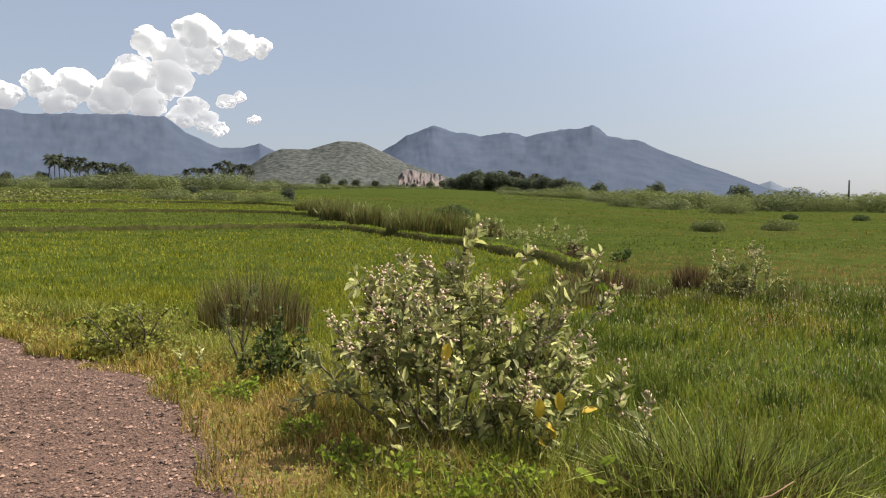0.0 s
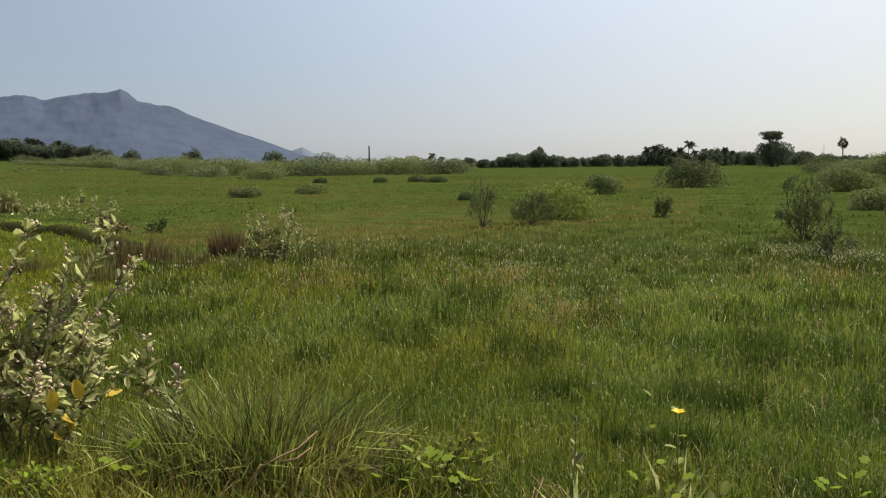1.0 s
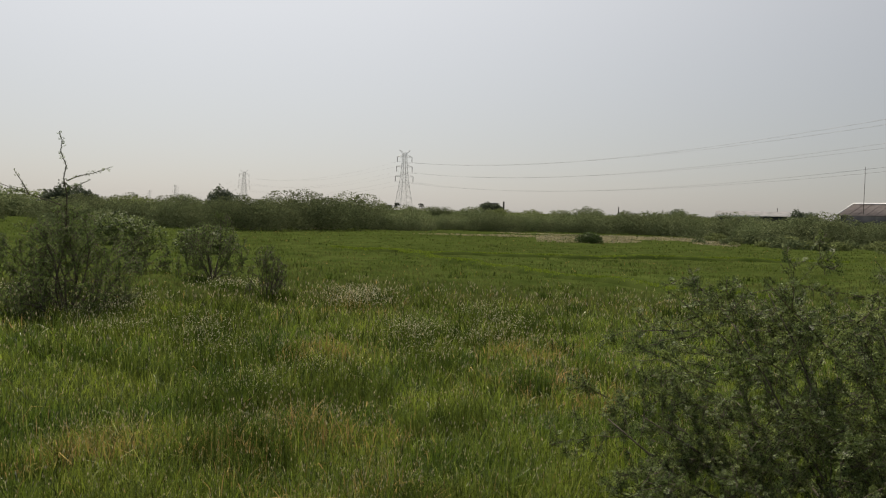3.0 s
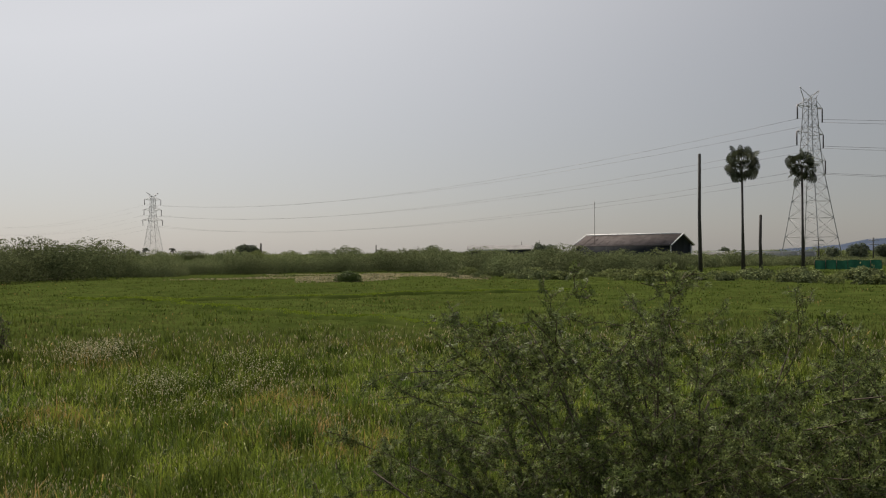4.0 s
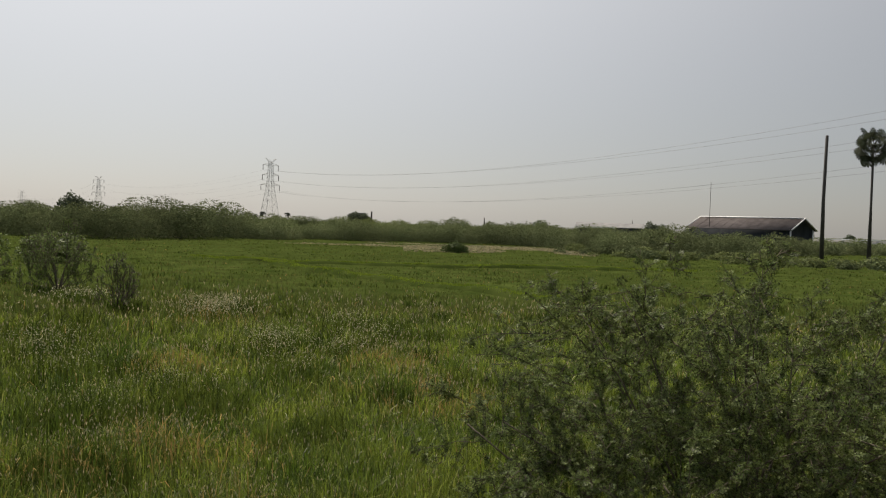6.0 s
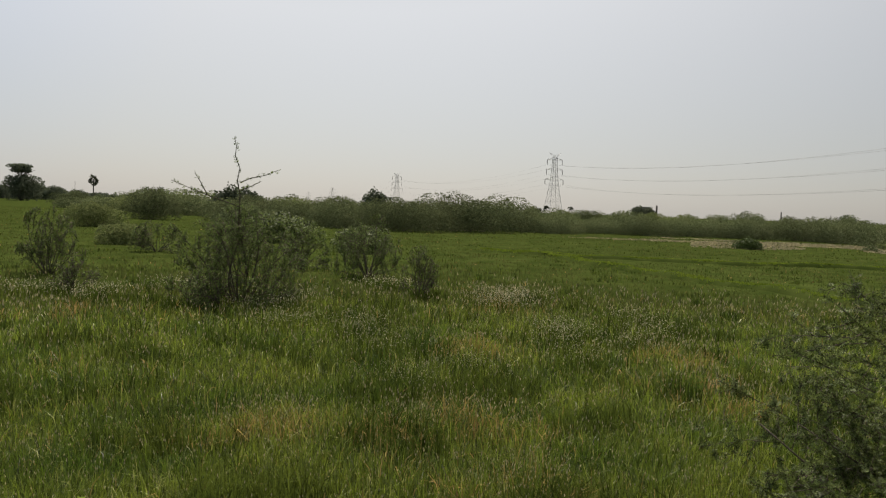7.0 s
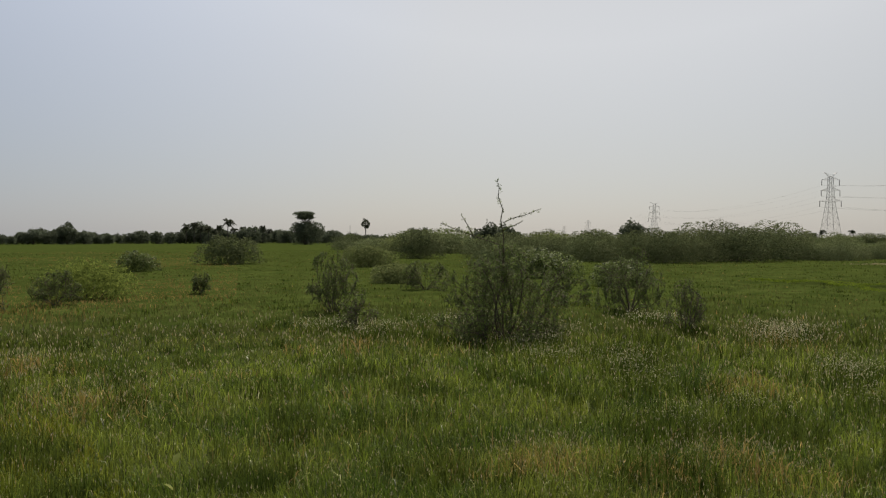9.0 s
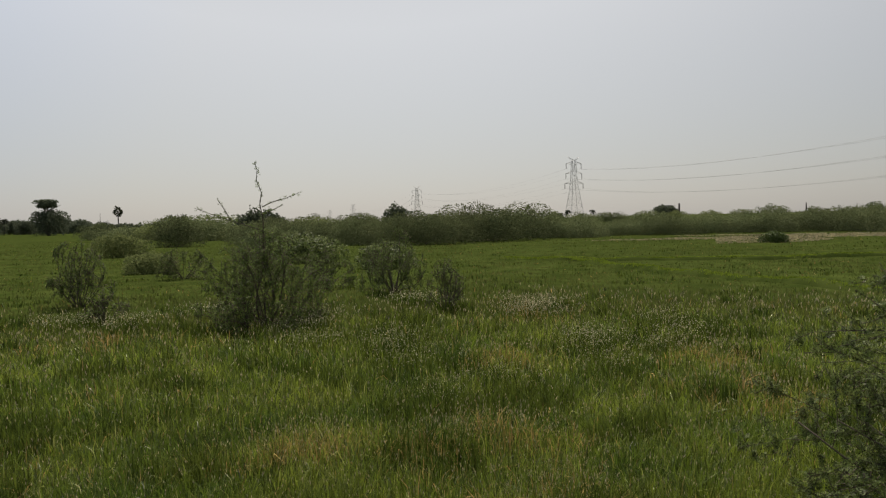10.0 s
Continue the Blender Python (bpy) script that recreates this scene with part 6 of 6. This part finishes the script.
for a, b, thick_ in [(ends[0], ends[1], 0.032), (ends[1], ends[2], 0.02), (ends[2], ends[3], 0.02), (beyond, ends[0], 0.032)]:
    for z, reach_ in ((17.9, 5.6), (23.4, 4.9), (28.9, 4.6)):
        for s in (-1, 1):
            p, q = hook(a, s * reach_, z), hook(b, s * reach_, z)
            t = np.linspace(0, 1, 40)[:, None]
            sag = 0.022 * np.linalg.norm(q - p)
            solo("power_line", tube(p + (q - p) * t - np.array((0, 0, 1)) * 4 * sag * t * (1 - t), np.full(40, thick_), 4), M["wire"], "thin sagging power line between two pylons", "wire", group="power lines")

# ---------------------------------------------------------------- buildings and poles beyond the field
def roof_shed(label, place, turn, length, depth, eave, ridge):
    """A sheet-metal shed: walls, two roof slopes, bright edge trim."""
    ob = thing("metal_shed", label, "shed", place=place)
    ob.rotation_euler[2] = turn
    l, d = length / 2, depth / 2
    for s in (-1, 1):
        part("wall", box(0, s * (d - 0.05), eave / 2, length, 0.1, eave), M["shed_wall"], ob)
        v = np.array([(s * (l - 0.05), -d, 0), (s * (l - 0.05), d, 0), (s * (l - 0.05), d, eave), (s * (l - 0.05), 0, ridge), (s * (l - 0.05), -d, eave)])
        v = np.concatenate([v, v + (-s * 0.1, 0, 0)])
        f = [(0, 1, 2, 3, 4), (9, 8, 7, 6, 5)] + [(i, (i + 1) % 5, 5 + (i + 1) % 5, 5 + i) for i in range(5)]
        part("gable_wall", (v, np.array([i for g in f for i in g]), np.array([len(g) for g in f])), M["shed_wall"], ob)
        rv = np.array([(-l - 0.4, s * (d + 0.5), eave - 0.25), (l + 0.4, s * (d + 0.5), eave - 0.25), (l + 0.4, 0, ridge + 0.08), (-l - 0.4, 0, ridge + 0.08)])
        rv = np.concatenate([rv, rv + (0, 0, 0.08)])
        rf = [(0, 1, 2, 3), (7, 6, 5, 4), (0, 4, 5, 1), (1, 5, 6, 2), (2, 6, 7, 3), (3, 7, 4, 0)]
        slope = part("roof", (rv, np.array(rf).ravel(), np.full(6, 4)), M["shed_roof"], ob)
        for k in range(1, 12):
            x = -l + length * k / 12
            part("seam", bar((x, s * (d + 0.5), eave - 0.13), (x, 0, ridge + 0.18), 0.03), M["shed_roof"], slope)
        for e in (-1, 1):
            part("trim", bar((e * (l + 0.42), s * (d + 0.5), eave - 0.15), (e * (l + 0.42), 0, ridge + 0.2), 0.13), M["trim"], ob, "bright sheet trim")
    part("ridge_cap", bar((-l - 0.4, 0, ridge + 0.22), (l + 0.4, 0, ridge + 0.22), 0.12), M["trim"], ob, "bright sheet trim")
    for s in (-1, 1):
        part("corner_trim", box(l + 0.02, s * (d - 0.05), eave / 2, 0.12, 0.35, eave), M["trim"], ob)
    return ob


sa, sb = np.array(at(113.9, 151)[:2]), np.array(at(120.0, 143)[:2])
way = sb - sa
roof_shed("long dark metal shed with a grey roof and bright trim", (*(sa + way / 2 + np.array((way[1], -way[0])) * -0.27), 0.0), math.atan2(way[1], way[0]), float(np.hypot(*way)), 8.6, 3.1, 4.7)
far_shed = thing("low_building", "long low pale-roofed building behind the thicket", "building", place=(*at(108.9, 175)[:2], 0))
far_shed.rotation_euler[2] = radians(-108.9)
part("wall", box(0, 0, 1.0, 12.5, 5, 2.0), M["shed_wall"], far_shed)
part("roof", (np.array([(-6.8, -3, 2.05), (6.8, -3, 2.05), (6.8, 0, 2.75), (-6.8, 0, 2.75), (-6.8, 3, 2.05), (6.8, 3, 2.05)]), np.array([0, 1, 2, 3, 3, 2, 5, 4]), np.array([4, 4])), M["pale_sheet"], far_shed)
part("fascia", box(-2.6, -3.04, 1.95, 7.5, 0.06, 0.22), M["trim"], far_shed, "white board under the eave")
far_shed.scale = (1, 1, 1.25)
cw = thing("compound_wall", "long low whitewashed compound wall", "wall", place=(*at(125.0, 165)[:2], 0))
cw.rotation_euler[2] = radians(-125.0)
part("wall", box(0, 0, 0.8, 22, 0.25, 1.6), M["wall"], cw)
part("coping", box(0, 0, 1.69, 22, 0.4, 0.18), M["trim"], cw, "bright coping")
for k in range(9):
    part("pier", box(-11 + 22 * k / 8, 0, 0.79, 0.4, 0.4, 1.58), M["wall"], cw)
nt2 = thing("shade_net_fence", "green shade-net fence on thin posts", "fence", place=(*at(130.4, 92)[:2], 0))
nt2.rotation_euler[2] = radians(-130.4)
nt2.scale = (0.66, 1, 0.66)
for k in range(7):
    part("post", bar((-4.5 + 9 * k / 6, 0, 0), (-4.5 + 9 * k / 6, 0, 1.5), 0.04, 6), M["bark"], nt2)
nx = np.linspace(-4.5, 4.5, 37)
nv = np.array([(x, 0.06 * math.sin(x * 3) + 0.02 * z, z + 0.05 * math.sin(x * 2.1) * (z > 1)) for z in (0.05, 0.75, 1.4) for x in nx])
part("net", (nv, np.array([(i + 37 * j, i + 1 + 37 * j, i + 38 + 37 * j, i + 37 + 37 * j) for j in range(2) for i in range(36)]).ravel(), np.full(72, 4)), M["net"], nt2, "sagging green net")


def pole(label, az_, d, el, radius, arm=False):
    x, y, z = at(az_, d)
    h = tall(az_, d, el)
    ob = thing("utility_pole", label, "pole", "poles", (x, y, z))
    part("post", tube([(0, 0, -0.1), (0, 0, h)], [radius, radius * 0.7], 7), M["trunk"], ob)
    if arm:
        for z2 in (h - 0.4, h - 1.1):
            part("cross_bar", box(0, 0, z2, 1.6, 0.12, 0.12, radians(-az_)), M["steel"], ob)
    return ob


pole("thin steel mast behind the shed", 115.21, 149.7, 3.3, 0.05)
pole("tall dark chimney-like post on the skyline", 92.89, 330, 0.72, 0.45)
pole("dark post on the skyline", 100.54, 260, 0.55, 0.22)
pole("utility pole with two cross bars", 132.0, 150, 0.68, 0.11, True)
pole("utility pole with two cross bars", 128.95, 140, 0.72, 0.1, True)
pole("thin post on the skyline", 110.4, 230, 0.7, 0.1)
pole("thin post on the skyline", 103.4, 300, 0.45, 0.12)
pole("pale concrete post above the thicket", 25.75, 180, 1.3, 0.22)
pole("slender mast above the far trees", 55.0, 430, 0.95, 0.12)
bl = thing("block_building", "small square building among far trees", "building", place=(*at(92.0, 335)[:2], 0))
bl.rotation_euler[2] = radians(-92)
part("wall", box(0, 0, 2.7, 5, 4, 5.4), M["pale_sheet"], bl)
part("roof_slab", box(0, 0, 5.5, 5.3, 4.3, 0.2), M["pale_sheet"], bl)

for ob, m4 in later:
    ob.matrix_basis = m4
